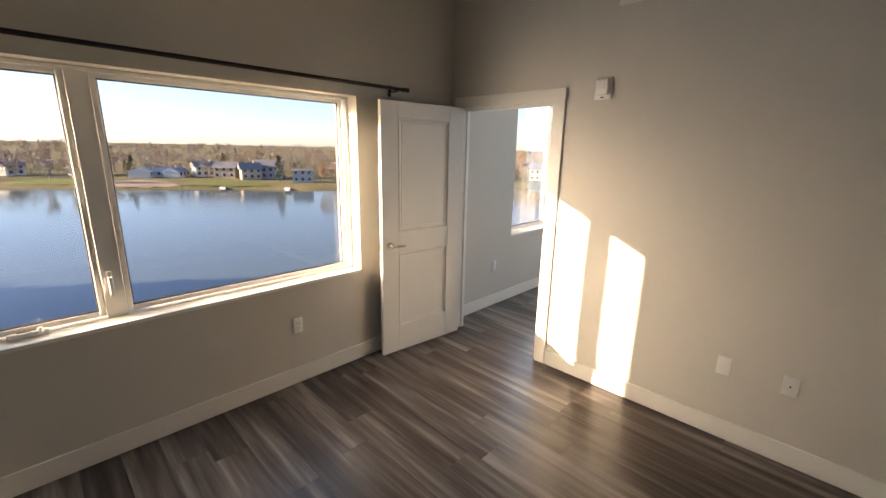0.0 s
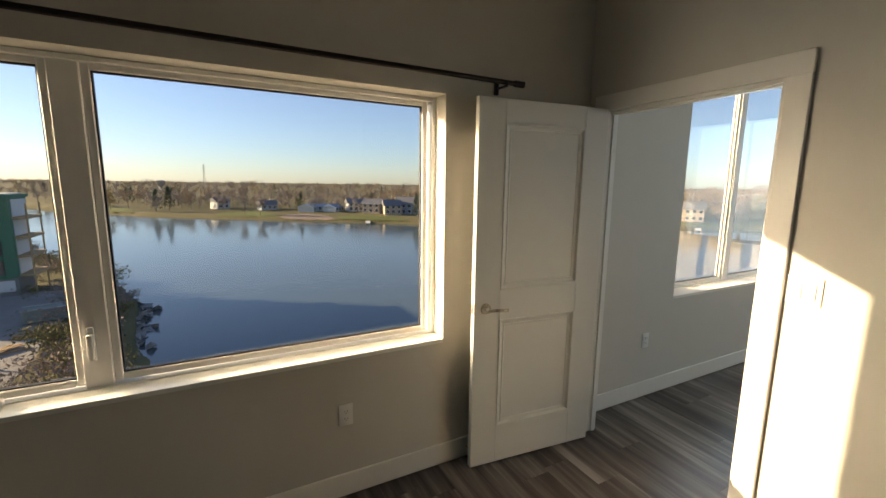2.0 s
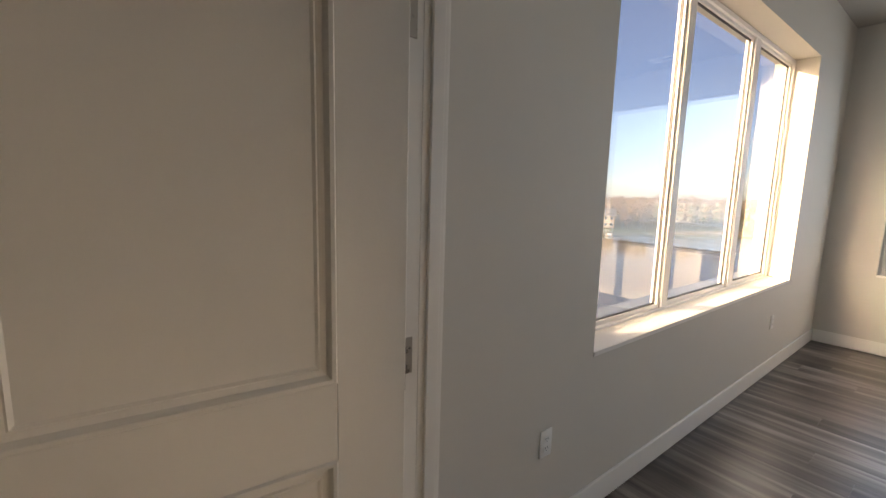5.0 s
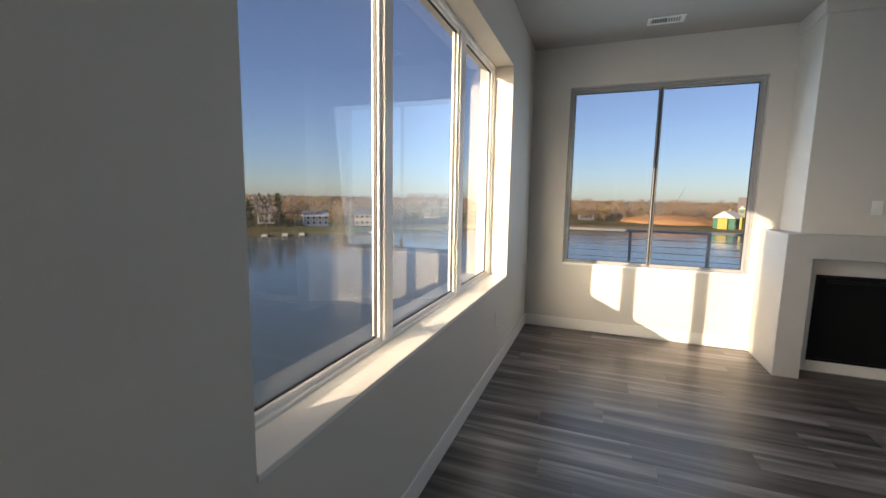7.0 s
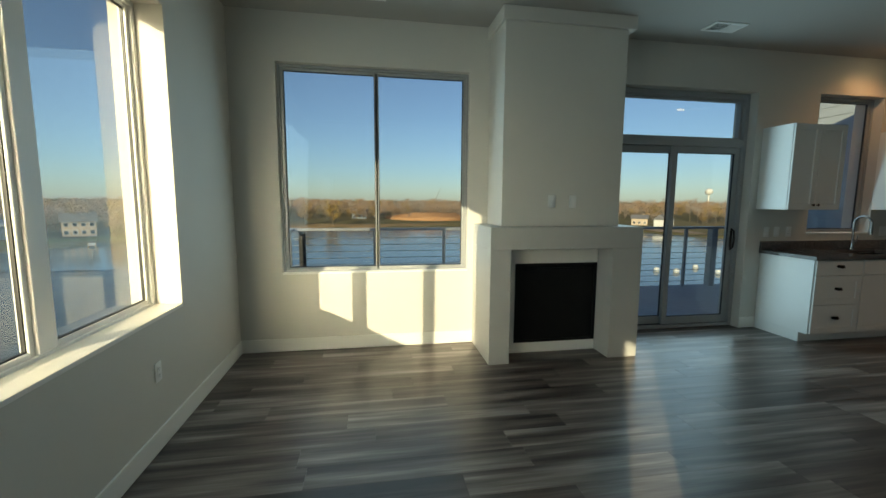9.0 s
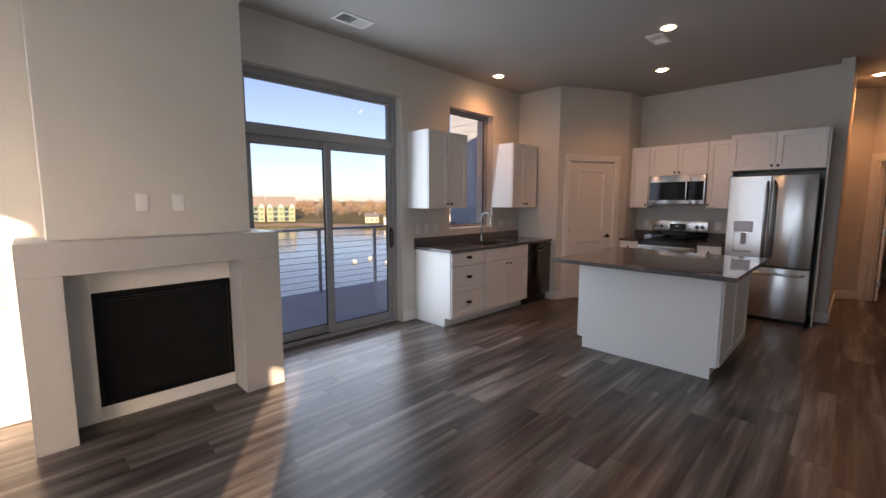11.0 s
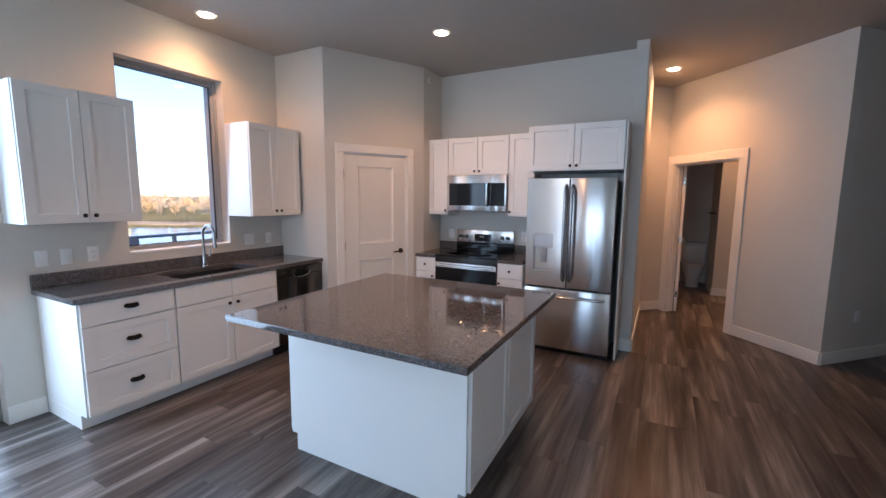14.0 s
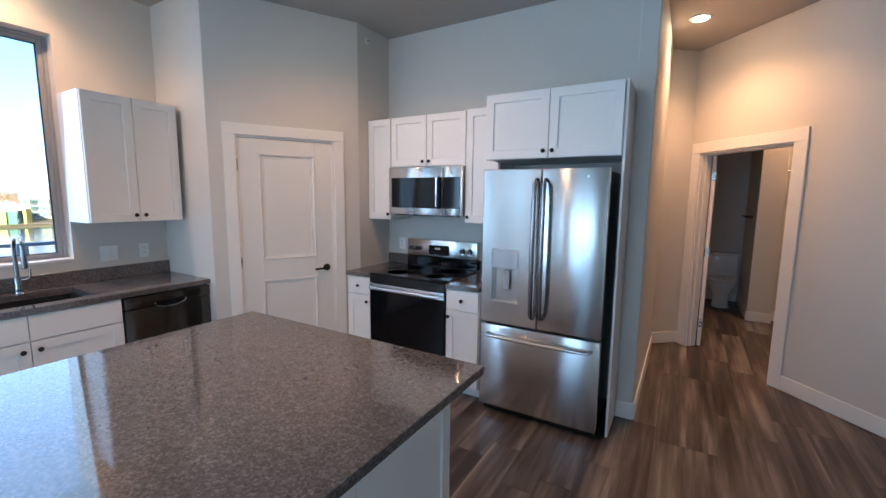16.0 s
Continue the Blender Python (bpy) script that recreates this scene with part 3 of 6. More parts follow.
for a, b, y in ((0.045, 0.905, 0.075), (0.835, w - 0.045, 0.030)):
    st = 0.062
    lf = part("door_panel", boxes([(a, y, 0.040, a + st, y + 0.038, 2.054), (b - st, y, 0.040, b, y + 0.038, 2.054), (a + st, y, 0.040, b - st, y + 0.038, 0.125), (a + st, y, 1.985, b - st, y + 0.038, 2.054)], 0.003), GREYFRAME, SD)
    part("gasket", boxes([(a + st, y + 0.01, 0.125, a + st + 0.008, y + 0.028, 1.985), (b - st - 0.008, y + 0.01, 0.125, b - st, y + 0.028, 1.985), (a + st, y + 0.01, 1.977, b - st, y + 0.028, 1.985), (a + st, y + 0.01, 0.125, b - st, y + 0.028, 0.133)]), GASKET, lf)
    part("pane", boxes([(a + st, y + 0.016, 0.125, b - st, y + 0.022, 1.985)]), GLASS, lf).visible_shadow = False
part("pull_handle", tube([(w - 0.076, 0.030, 0.90), (w - 0.076, -0.010, 0.93), (w - 0.076, -0.020, 1.02), (w - 0.076, -0.010, 1.11), (w - 0.076, 0.030, 1.14)], 0.010), BRONZE, SD, "dark bronze pull handle", True)
part("lock_plate", boxes([(w - 0.09, 0.022, 0.92, w - 0.062, 0.030, 1.12)], 0.003), BRONZE, SD)

structure("trim_hinge_jamb", boxes([(3.2885, 2.472, 0.004, 3.3446, 2.4875, 2.03)], 0.0008), TRIM, "white painted hinge jamb edge", category="trim")
# bedroom door, standing open along the window wall
D1 = door_leaf("door_1", "white two-panel moulded door with satin nickel lever, standing open", pose(3.285, 2.462, 0.008, 0, 0, 174.4), 0.822, 2.028, DOOR, NICKEL)
for hz in (0.25, 1.045, 1.80):
    bm = boxes([(3.297, 2.4695, hz - 0.045, 3.3275, 2.4719, hz + 0.045)], 0.001)
    for x, dz in ((3.306, 0.03), (3.318, 0.0), (3.306, -0.03)):
        cyl(bm, (x, 2.4696, hz + dz), (x, 2.4686, hz + dz), 0.004, None, 10)
    bm.transform(D1.matrix_world.inverted())
    part("hinge_leaf", bm, NICKEL, D1, "satin nickel hinge leaf on the jamb")
door_leaf("door_2", "white two-panel moulded pantry door with bronze lever, shut", M_D @ pose(0.194 + 0.004, 0.004, 0.008), 0.752, 2.012, DOOR, BRONZE)
door_leaf("door_3", "white hall door with satin nickel hinges, standing open inward", M_H @ pose(0.176, 0.153, 0.008, 0, 0, 136), 0.86, 2.01, DOOR, NICKEL)
sp = thing("door_stop", "brass spring door stop on the baseboard", "door stop", pose(2.50, WY - 0.0145, 0.07))
part("spring", tube([(0.004 * math.cos(a * 1.3), -0.002 - 0.0011 * a, 0.004 * math.sin(a * 1.3)) for a in range(50)], 0.0013, 5), mat("brass", (0.55, 0.38, 0.15), 0.3, 1.0), sp, "", True)
part("bumper", cyl(bmesh.new(), (0, -0.056, 0), (0, -0.068, 0), 0.007), TRIM, sp, "white rubber tip", True)

# ---- bedroom and living room fittings ----
rod = thing("curtain_rod", "dark bronze curtain rod above the bedroom window", "curtain rod", pose(0.2, 2.54, 2.125))
part("pole", cyl(bmesh.new(), (-0.6, 0, 0), (2.50, 0, 0), 0.0125, None, 14), ROD, rod, "", True)
bm = cyl(bmesh.new(), (2.50, 0, 0), (2.555, 0, 0), 0.017, None, 16)
part("finial", bm, ROD, rod, "", True)
for x in (-0.4, 2.44):
    bm = boxes([(x - 0.012, 0.075, -0.05, x + 0.012, 0.089, 0.03), (x - 0.007, -0.012, -0.024, x + 0.007, 0.075, -0.014), (x - 0.007, -0.016, -0.024, x + 0.007, -0.010, 0.006)], 0.002)
    part("bracket", bm, ROD, rod)
wall_plate("outlet", "white duplex outlet under the bedroom window", "outlet", pose(1.795, WY, 0.447), "outlet")
wall_plate("outlet", "white duplex outlet low on the living room wall", "outlet", pose(4.07, WY, 0.455), "outlet")
wall_plate("outlet", "white duplex outlet low on the living room wall", "outlet", pose(6.93, WY, 0.452), "outlet")
wall_plate("outlet", "white blank cover plate low on the bedroom wall", "wall plate", pose(DX, 0.335, 0.47, 0, 0, -90), "blank")
wall_plate("cable_outlet", "white cable jack plate low on the bedroom wall", "wall plate", pose(DX, 0.025, 0.47, 0, 0, -90), "jack")
wall_plate("light_switch", "white double rocker switch beside the bedroom door", "light switch", pose(DX, 1.452, 1.20, 0, 0, -90), "rocker", 2)
wall_plate("outlet", "white duplex outlet low on the hall wall", "outlet", along(HA, (1.4, -8.6)) @ pose(0.455, 0, 0.45), "outlet")
al = thing("fire_alarm", "white fire alarm horn and strobe on the bedroom wall", "fire alarm", pose(DX, 1.255, 2.10, 0, 0, -90))
part("back_box", boxes([(-0.056, -0.022, -0.07, 0.056, -0.0004, 0.07)], 0.006, 2), PLATE, al, "", True)
part("sounder", boxes([(-0.046, -0.046, -0.045, 0.046, -0.021, 0.058)], 0.014, 3), PLATE, al, "", True)
part("strobe", boxes([(-0.02, -0.052, 0.0, 0.02, -0.045, 0.04)], 0.005, 2), mat("strobe_lens", (0.75, 0.76, 0.76), 0.12), al, "clear strobe lens", True)
part("horn_slot", boxes([(-0.012, -0.0225, -0.060, 0.012, -0.0215, -0.052)]), SLOT, al)


def grille(name, label, m, w, d, n):
    """A ceiling register: frame, backing and slats, face down."""
    g = thing(name, label, "air vent", m)
    part("backing", boxes([(-w / 2 + 0.02, -d / 2 + 0.02, -0.002, w / 2 - 0.02, d / 2 - 0.02, -0.0004)]), SLOT, g)
    part("frame", boxes([(-w / 2, -d / 2, -0.010, -w / 2 + 0.028, d / 2, -0.0004), (w / 2 - 0.028, -d / 2, -0.010, w / 2, d / 2, -0.0004), (-w / 2 + 0.028, -d / 2, -0.010, w / 2 - 0.028, -d / 2 + 0.028, -0.0004), (-w / 2 + 0.028, d / 2 - 0.028, -0.010, w / 2 - 0.028, d / 2, -0.0004)], 0.003), TRIM, g)
    first = None
    for i in range(n):
        x = -w / 2 + 0.04 + (w - 0.08) * i / (n - 1)
        if first is None:
            first = part("slat", boxes([(-0.001, -d / 2 + 0.028, -0.014, 0.001, d / 2 - 0.028, 0.0)]), TRIM, g)
            first.matrix_basis = pose(x, 0, 0, 0, 35, 0)
        else:
            s = new("slat", first.data)
            s.parent = g
            s.matrix_basis = pose(x, 0, 0, 0, 35 if i < n / 2 else -35, 0)
    return g


grille("ceiling_vent", "white ceiling air register with slanted slats", pose(7.97, 1.42, TOP, 0, 0, 90), 0.30, 0.16, 12)
grille("ceiling_vent", "white ceiling air register with slanted slats", pose(7.98, -1.86, TOP, 0, 0, 90), 0.34, 0.20, 14)
grille("ceiling_vent", "white ceiling air register with slanted slats", pose(6.18, -4.25, TOP, 0, 0, 90), 0.30, 0.16, 12)
grille("wall_vent", "white air register high on the bedroom wall", pose(DX, 1.0, 2.70, -90, 0, -90), 0.42, 0.24, 16)

LAMP_AT = ((8.06, -4.10), (6.02, -4.02), (6.48, -5.32), (4.57, -7.45), (3.35, -9.25))
lamp0 = None
for x, y in LAMP_AT:
    if lamp0 is None:
        lamp0 = thing("recessed_light", "white recessed ceiling downlight, switched on", "ceiling light", pose(x, y, TOP), "kitchen downlights")
        part("trim_ring", revolve([(0.060, -0.002), (0.062, -0.0075), (0.082, -0.0065), (0.086, -0.0005)], 32), TRIM, lamp0, "", True)
        part("diffuser", revolve([(0.0595, -0.0045), (0.05, -0.012), (0.03, -0.017), (0.0001, -0.019)], 32), BULB, lamp0, "glowing warm white diffuser", True)
    else:
        copy_thing(lamp0, pose(x, y, TOP))
    sp_l = new("downlight_beam", bpy.data.lights.new("downlight_beam", "SPOT"))
    sp_l.data.energy, sp_l.data.spot_size, sp_l.data.spot_blend, sp_l.data.shadow_soft_size, sp_l.data.color = 14.0 if y > -7 else (26.0 if y > -9 else 20.0), radians(144), 0.8, 0.055, (1.0, 0.48, 0.23)
    sp_l.matrix_world = pose(x, y, TOP - 0.024)

# fireplace: drywall column, stone-grey surround, white inner panel, black box
FP = thing("fireplace", "gas fireplace with grey painted surround under a drywall column", "fireplace", pose(EX, -0.30, 0, 0, 0, -90))
GREYP = mat("surround_grey", (0.46, 0.455, 0.44), 0.5, vary=0.03, scale=1.5, fine=160, bump=0.08)
Y0, Y1 = -(EX - 7.786), -0.002          # local front and back
part("surround_leg", boxes([(-0.715, Y0, 0.001, -0.528, Y1, 1.0215)], 0.003), GREYP, FP, "smooth grey painted surround leg")
part("surround_leg", boxes([(0.427, Y0, 0.001, 0.716, Y1, 1.0215)], 0.003), GREYP, FP, "smooth grey painted surround leg")
part("mantel", boxes([(-0.715, Y0, 1.0218, 0.716, Y1, 1.215)], 0.003), GREYP, FP, "smooth grey painted mantel block")
YI = -(EX - 8.035)
part("inner_panel", boxes([(-0.527, YI, 0.001, -0.40, Y1, 1.021), (0.455 - 0.03, YI, 0.001, 0.4265, Y1, 1.021), (-0.40, YI, 0.861, 0.425, Y1, 1.021), (-0.40, YI, 0.001, 0.425, Y1, 0.098)], 0.002), TRIM, FP, "white inner panel round the firebox")
part("firebox", boxes([(-0.40, YI + 0.02, 0.099, 0.425, YI + 0.04, 0.860)]), FIREBOX, FP, "black metal firebox")
for strip in ((-0.399, YI - 0.004, 0.099, -0.375, YI + 0.02, 0.860), (0.400, YI - 0.004, 0.099, 0.424, YI + 0.02, 0.860), (-0.375, YI - 0.004, 0.836, 0.400, YI + 0.02, 0.860), (-0.375, YI - 0.004, 0.099, 0.400, YI + 0.02, 0.120)):
    part("firebox_trim", boxes([strip], 0.002), FIREBOX, FP)
part("firebox_louver", boxes([(-0.33, YI - 0.006, 0.795, 0.36, YI + 0.019, 0.803), (-0.33, YI - 0.006, 0.815, 0.36, YI + 0.019, 0.823)]), BLACK, FP)
structure("wall_chimney_column", boxes([(7.95, -0.867, 1.2155, EX - 0.001, 0.275, 2.958), (7.925, -0.935, 2.958, EX - 0.001, 0.30, TOP - 0.001)], 0.003), WALL, "greige drywall column above the mantel", category="wall")
wall_plate("light_switch", "white switch on the column above the mantel", "light switch", pose(7.95, -0.194, 1.438, 0, 0, -90), "toggle")
wall_plate("outlet", "white outlet on the column above the mantel", "outlet", pose(7.95, -0.397, 1.438, 0, 0, -90), "rocker")

# ---- kitchen ----
def shaker(x0, z0, x1, z1, y=0.0, rail=0.056, flat=False):
    """A cabinet front: frame and sunk panel, face towards -y."""
    if flat:
        return boxes([(x0, y - 0.019, z0, x1, y, z1)], 0.0018)
    bm_ = boxes([(x0, y - 0.019, z0, x1, y, z1)])
    front = [f for f in bm_.faces if f.normal.y < -0.5] or [min(bm_.faces, key=lambda f: f.calc_center_median().y)]
    bmesh.ops.inset_region(bm_, faces=front, thickness=rail, depth=0.0, use_even_offset=True)
    bmesh.ops.inset_region(bm_, faces=front, thickness=0.003, depth=-0.009, use_even_offset=True)
    return bm_


def knob(parent, x, z, y=-0.019):
    bm = cyl(bmesh.new(), (x, y, z), (x, y - 0.014, z), 0.006, 0.005, 12)
    ball(bm, (x, y - 0.020, z), 0.0145, 1, 0.62, 1)
    part("knob", bm, BRONZE, parent, "dark bronze round knob", True)


def cup_pull(parent, x, z, y=-0.019):
    """A half-shell bin pull."""
    bm = bmesh.new()
    rows = []
    for i in range(7):
        a = math.pi * 0.5 * i / 6
        rows.append([bm.verts.new((x + 0.048 * math.cos(b) * (0.55 + 0.45 * math.cos(a)), y - 0.026 * math.sin(b) * math.cos(a * 0.6) - 0.001, z + 0.020 * math.sin(a) - 0.012 * math.cos(a) * math.sin(b))) for b in (math.pi * k / 12 for k in range(13))])
    for ra, rb in zip(rows, rows[1:]):
        for k in range(12):
            bm.faces.new((ra[k], ra[k + 1], rb[k + 1], rb[k]))
    bmesh.ops.solidify(bm, geom=bm.faces[:], thickness=0.002)
    part("cup_pull", bm, BRONZE, parent, "dark bronze cup pull", True)


def base_cab(label, m, w, fronts, group="white kitchen cabinets", depth=0.59, toe=True, basin=False):
    """A base cabinet: body, toe kick and fronts (kind, x0, z0, x1, z1, knob)."""
    c = thing("base_cabinet", label, "cabinet", m, group)
    body = [(0, 0.0, 0.105, w, depth, 0.872)]
    if basin:          # open above, for the sink
        body = [(0, 0.0, 0.105, w, depth, 0.62), (0, 0, 0.62, w, 0.018, 0.872), (0, 0.018, 0.62, 0.018, depth, 0.872), (w - 0.018, 0.018, 0.62, w, depth, 0.872)]
    part("body", boxes(body, 0.001), CAB, c)
    part("toe_kick", boxes([(0.0, 0.085, 0.001, w, depth, 0.1045)], 0.001), CAB, c)
    for kind, x0, z0, x1, z1, kx in fronts:
        f = part("drawer_front" if kind in ("drawer", "slab") else "cabinet_door", shaker(x0, z0, x1, z1, flat=kind in ("slab", "false")), CAB, c)
        if kind in ("drawer", "slab"):
            cup_pull(f, (x0 + x1) / 2, (z0 + z1) / 2 + 0.01) if kx is None else knob(f, kx, (z0 + z1) / 2)
        elif kind == "door":
            knob(f, kx, z1 - 0.05)
    return c


def wall_cab(label, m, w, z0, z1, doors, depth=0.32, knob_z=0.05):
    c = thing("wall_cabinet", label, "cabinet", m, "white kitchen cabinets")
    part("body", boxes([(0, 0, z0, w, depth, z1)], 0.001), CAB, c)
    for x0, x1, kx in doors:
        f = part("cabinet_door", shaker(x0, z0 + 0.004, x1, z1 - 0.004), CAB, c)
        knob(f, kx, z0 + knob_z)
    return c


S = pose(7.815, -2.96, 0, 0, 0, -90)          # sink run: local x to -y, local y to the wall
base_cab("white base cabinet with three drawers beside the sliding door", S, 0.588, [("slab", 0.012, 0.715, 0.584, 0.866, None), ("drawer", 0.012, 0.415, 0.584, 0.706, None), ("drawer", 0.012, 0.112, 0.584, 0.406, None)])
base_cab("white sink base cabinet with two doors", S @ pose(0.590, 0, 0), 0.935, [("false", 0.006, 0.715, 0.465, 0.866, 0), ("false", 0.471, 0.715, 0.930, 0.866, 0), ("door", 0.006, 0.112, 0.465, 0.706, 0.43), ("door", 0.471, 0.112, 0.930, 0.706, 0.506)], basin=True)
dw = thing("dishwasher", "stainless steel dishwasher under the counter", "dishwasher", S @ pose(1.529, 0, 0))
part("tub", boxes([(0.003, 0.012, 0.10, 0.588, 0.57, 0.865)], 0.002), BLACK, dw)
part("door_panel", boxes([(0.004, -0.022, 0.115, 0.587, 0.011, 0.775)], 0.004, 2), DIMSTEEL, dw, "", True)
part("control_panel", boxes([(0.004, -0.024, 0.778, 0.587, 0.011, 0.862)], 0.004, 2), DIMSTEEL, dw, "", True)
bm = bmesh.new()
cols = []
for i in range(13):
    a = math.pi * i / 12
    x = 0.295 - 0.105 * math.cos(a)
    z = 0.800 - 0.040 * math.sin(a)
    cols.append([bm.verts.new((x, -0.0255, 0.803)), bm.verts.new((x, -0.0265, 0.5 * (z + 0.803))), bm.verts.new((x, -0.0255, z))])
for ra, rb in zip(cols, cols[1:]):
    for k in range(2):
        bm.faces.new((ra[k], rb[k], rb[k + 1], ra[k + 1]))
bmesh.ops.solidify(bm, geom=bm.faces[:], thickness=0.0015)
part("handle_pocket", bm, BLACK, dw, "black scooped handle pocket")
part("pocket_lip", tube([(0.295 - 0.108 * math.cos(math.pi * i / 12), -0.027, 0.800 - 0.043 * math.sin(math.pi * i / 12)) for i in range(13)], 0.004, 8), CHROME, dw, "", True)
part("label", boxes([(0.03, -0.0248, 0.815, 0.10, -0.0240, 0.828)]), SLOT, dw)
part("kick_plate", boxes([(0.004, 0.05, 0.002, 0.587, 0.07, 0.099)]), BLACK, dw)
# worktop with a sink cut-out (local frame of the run)
sx0, sx1, sy0, sy1 = 0.70, 1.42, 0.075, 0.465
ct = thing("worktop", "dark grey granite worktop along the sink wall", "worktop", S)
part("slab", boxes([(-0.025, -0.035, 0.873, sx0, 0.589, 0.908), (sx1, -0.035, 0.873, 2.118, 0.589, 0.908), (sx0, -0.035, 0.873, sx1, sy0, 0.908), (sx0, sy1, 0.873, sx1, 0.589, 0.908)], 0.0), STONE, ct)
part("backsplash", boxes([(-0.025, 0.567, 0.909, 2.118, 0.589, 1.008)], 0.002), STONE, ct)
sk = thing("sink", "black undermount kitchen sink", "sink", S)
part("basin", boxes([(sx0 + 0.004, sy0 + 0.004, 0.68, sx0 + 0.016, sy1 - 0.004, 0.8725), (sx1 - 0.016, sy0 + 0.004, 0.68, sx1 - 0.004, sy1 - 0.004, 0.8725), (sx0 + 0.016, sy0 + 0.004, 0.68, sx1 - 0.016, sy0 + 0.016, 0.8725), (sx0 + 0.016, sy1 - 0.016, 0.68, sx1 - 0.016, sy1 - 0.004, 0.8725), (sx0 + 0.004, sy0 + 0.004, 0.668, sx1 - 0.004, sy1 - 0.004, 0.68)]), SINK, sk)
part("drain", cyl(bmesh.new(), (1.06, 0.27, 0.6802), (1.06, 0.27, 0.684), 0.045, None, 24), CHROME, sk, "", True)
fc = thing("faucet", "chrome gooseneck kitchen faucet with a side lever", "faucet", S @ pose(1.16, 0.515, 0.908))
part("faucet_base", revolve([(0.028, 0.0), (0.028, 0.006), (0.021, 0.012), (0.019, 0.11), (0.014, 0.12)], 24), DIMCHROME, fc, "", True)
pts = [(0, 0, 0.10), (0, 0, 0.30)] + [(0, -0.085 + 0.085 * math.cos(a), 0.30 + 0.085 * math.sin(a)) for a in (math.pi * k / 12 for k in range(1, 13))] + [(0, -0.17, 0.265)]
part("spout", tube(pts, 0.0125, 14), DIMCHROME, fc, "", True)
part("spray_head", cyl(bmesh.new(), (0, -0.17, 0.275), (0, -0.170, 0.185), 0.0150, 0.0175, 18), DIMCHROME, fc, "", True)
part("lever", tube([(0.015, 0, 0.085), (0.05, 0, 0.088), (0.062, 0, 0.10), (0.066, 0, 0.16)], 0.0065, 10), DIMCHROME, fc, "", True)
wall_cab("white wall cabinet with two shaker doors beside the sink window", pose(8.066, -2.842, 0, 0, 0, -90), 0.655, 1.370, 2.250, [(0.006, 0.325, 0.297), (0.330, 0.649, 0.358)], 0.339)
wall_cab("white wall cabinet with two shaker doors beside the pantry", pose(8.066, -4.440, 0, 0, 0, -90), 0.605, 1.368, 2.258, [(0.006, 0.300, 0.272), (0.305, 0.599, 0.333)], 0.339)
for i, (y, k, g) in enumerate(((-3.009, "toggle", 1), (-3.146, "rocker", 1), (-3.308, "outlet", 1), (-4.66, "rocker", 2), (-4.90, "outlet", 1))):
    wall_plate("outlet" if k == "outlet" else "light_switch", "white %s plate above the sink worktop" % ("outlet" if k == "outlet" else "switch"), "outlet" if k == "outlet" else "light switch", pose(EX, y, 1.112, 0, 0, -90), k, g)

R = pose(7.143, -5.965, 0, 0, 0, 180)          # range run: local x to -x, local y to the wall
base_cab("narrow white base cabinet with a drawer over a door", R, 0.268, [("slab", 0.008, 0.715, 0.262, 0.866, 0.135), ("door", 0.008, 0.112, 0.262, 0.706, 0.235)])
base_cab("narrow white base cabinet with a drawer over a door", R @ pose(1.026, 0, 0), 0.285, [("slab", 0.006, 0.715, 0.279, 0.866, 0.142), ("door", 0.006, 0.112, 0.279, 0.706, 0.03)])
for i, (a, b) in enumerate(((0.0, 0.268), (1.026, 1.311))):
    c2 = thing("worktop", "short dark grey granite worktop beside the range", "worktop", R)
    part("slab", boxes([(a, -0.03, 0.873, b, 0.603, 0.908)], 0.002), STONE, c2)
    part("backsplash", boxes([(a, 0.582, 0.909, b, 0.603, 1.008)], 0.002), STONE, c2)
wall_plate("outlet", "white outlet on the wall beside the range", "outlet", R @ pose(0.16, 0.605, 1.11), "outlet")
wall_plate("outlet", "white outlet on the wall beside the range", "outlet", R @ pose(1.13, 0.605, 1.11), "outlet")

rg = thing("range", "stainless steel electric range with a black glass cooktop and oven door", "range", R @ pose(0.271, 0, 0))
W = 0.752
part("body", boxes([(0.002, 0.0, 0.04, W - 0.002, 0.595, 0.905)], 0.002), BLACK, rg)
part("cooktop", boxes([(0.0, -0.028, 0.906, W, 0.53, 0.920)], 0.003), BLACKGLASS, rg, "black ceramic cooktop")
for x, y, r in ((0.20, 0.13, 0.105), (0.56, 0.13, 0.085), (0.20, 0.39, 0.08), (0.56, 0.39, 0.105)):
    part("burner_ring", revolve([(r - 0.0015, 0.9201), (r - 0.0015, 0.9206), (r, 0.9206), (r, 0.9201)], 40), BURNER, rg).matrix_basis = pose(x, y, 0)
part("backguard_base", boxes([(0.0, 0.535, 0.921, W, 0.595, 1.012)], 0.004), BLACKGLASS, rg, "black lower backguard")
bgp = part("backguard", boxes([(0.0, 0.531, 1.0125, W, 0.595, 1.175)], 0.010, 2), STEEL, rg, "", True)
part("display", boxes([(0.25, 0.5265, 1.035, 0.47, 0.5305, 1.125)], 0.002), BLACKGLASS, bgp, "black control display")
part("display_text", boxes([(0.32 + 0.02 * i, 0.5262, 1.085, 0.332 + 0.02 * i, 0.5266, 1.10) for i in range(3)]), PLATE, bgp)
for x in (0.06, 0.13, 0.61, 0.68):
    bm = cyl(bmesh.new(), (x, 0.5305, 1.085), (x, 0.500, 1.085), 0.022, 0.019, 22)
    part("knob", bm, BLACK, bgp, "black control knob", True)
    part("bezel", revolve([(0.0225, 0.0), (0.027, -0.001), (0.030, 0.001)], 24), CHROME, bgp, "", True).matrix_basis = pose(x, 0.5295, 1.085, -90, 0, 0)
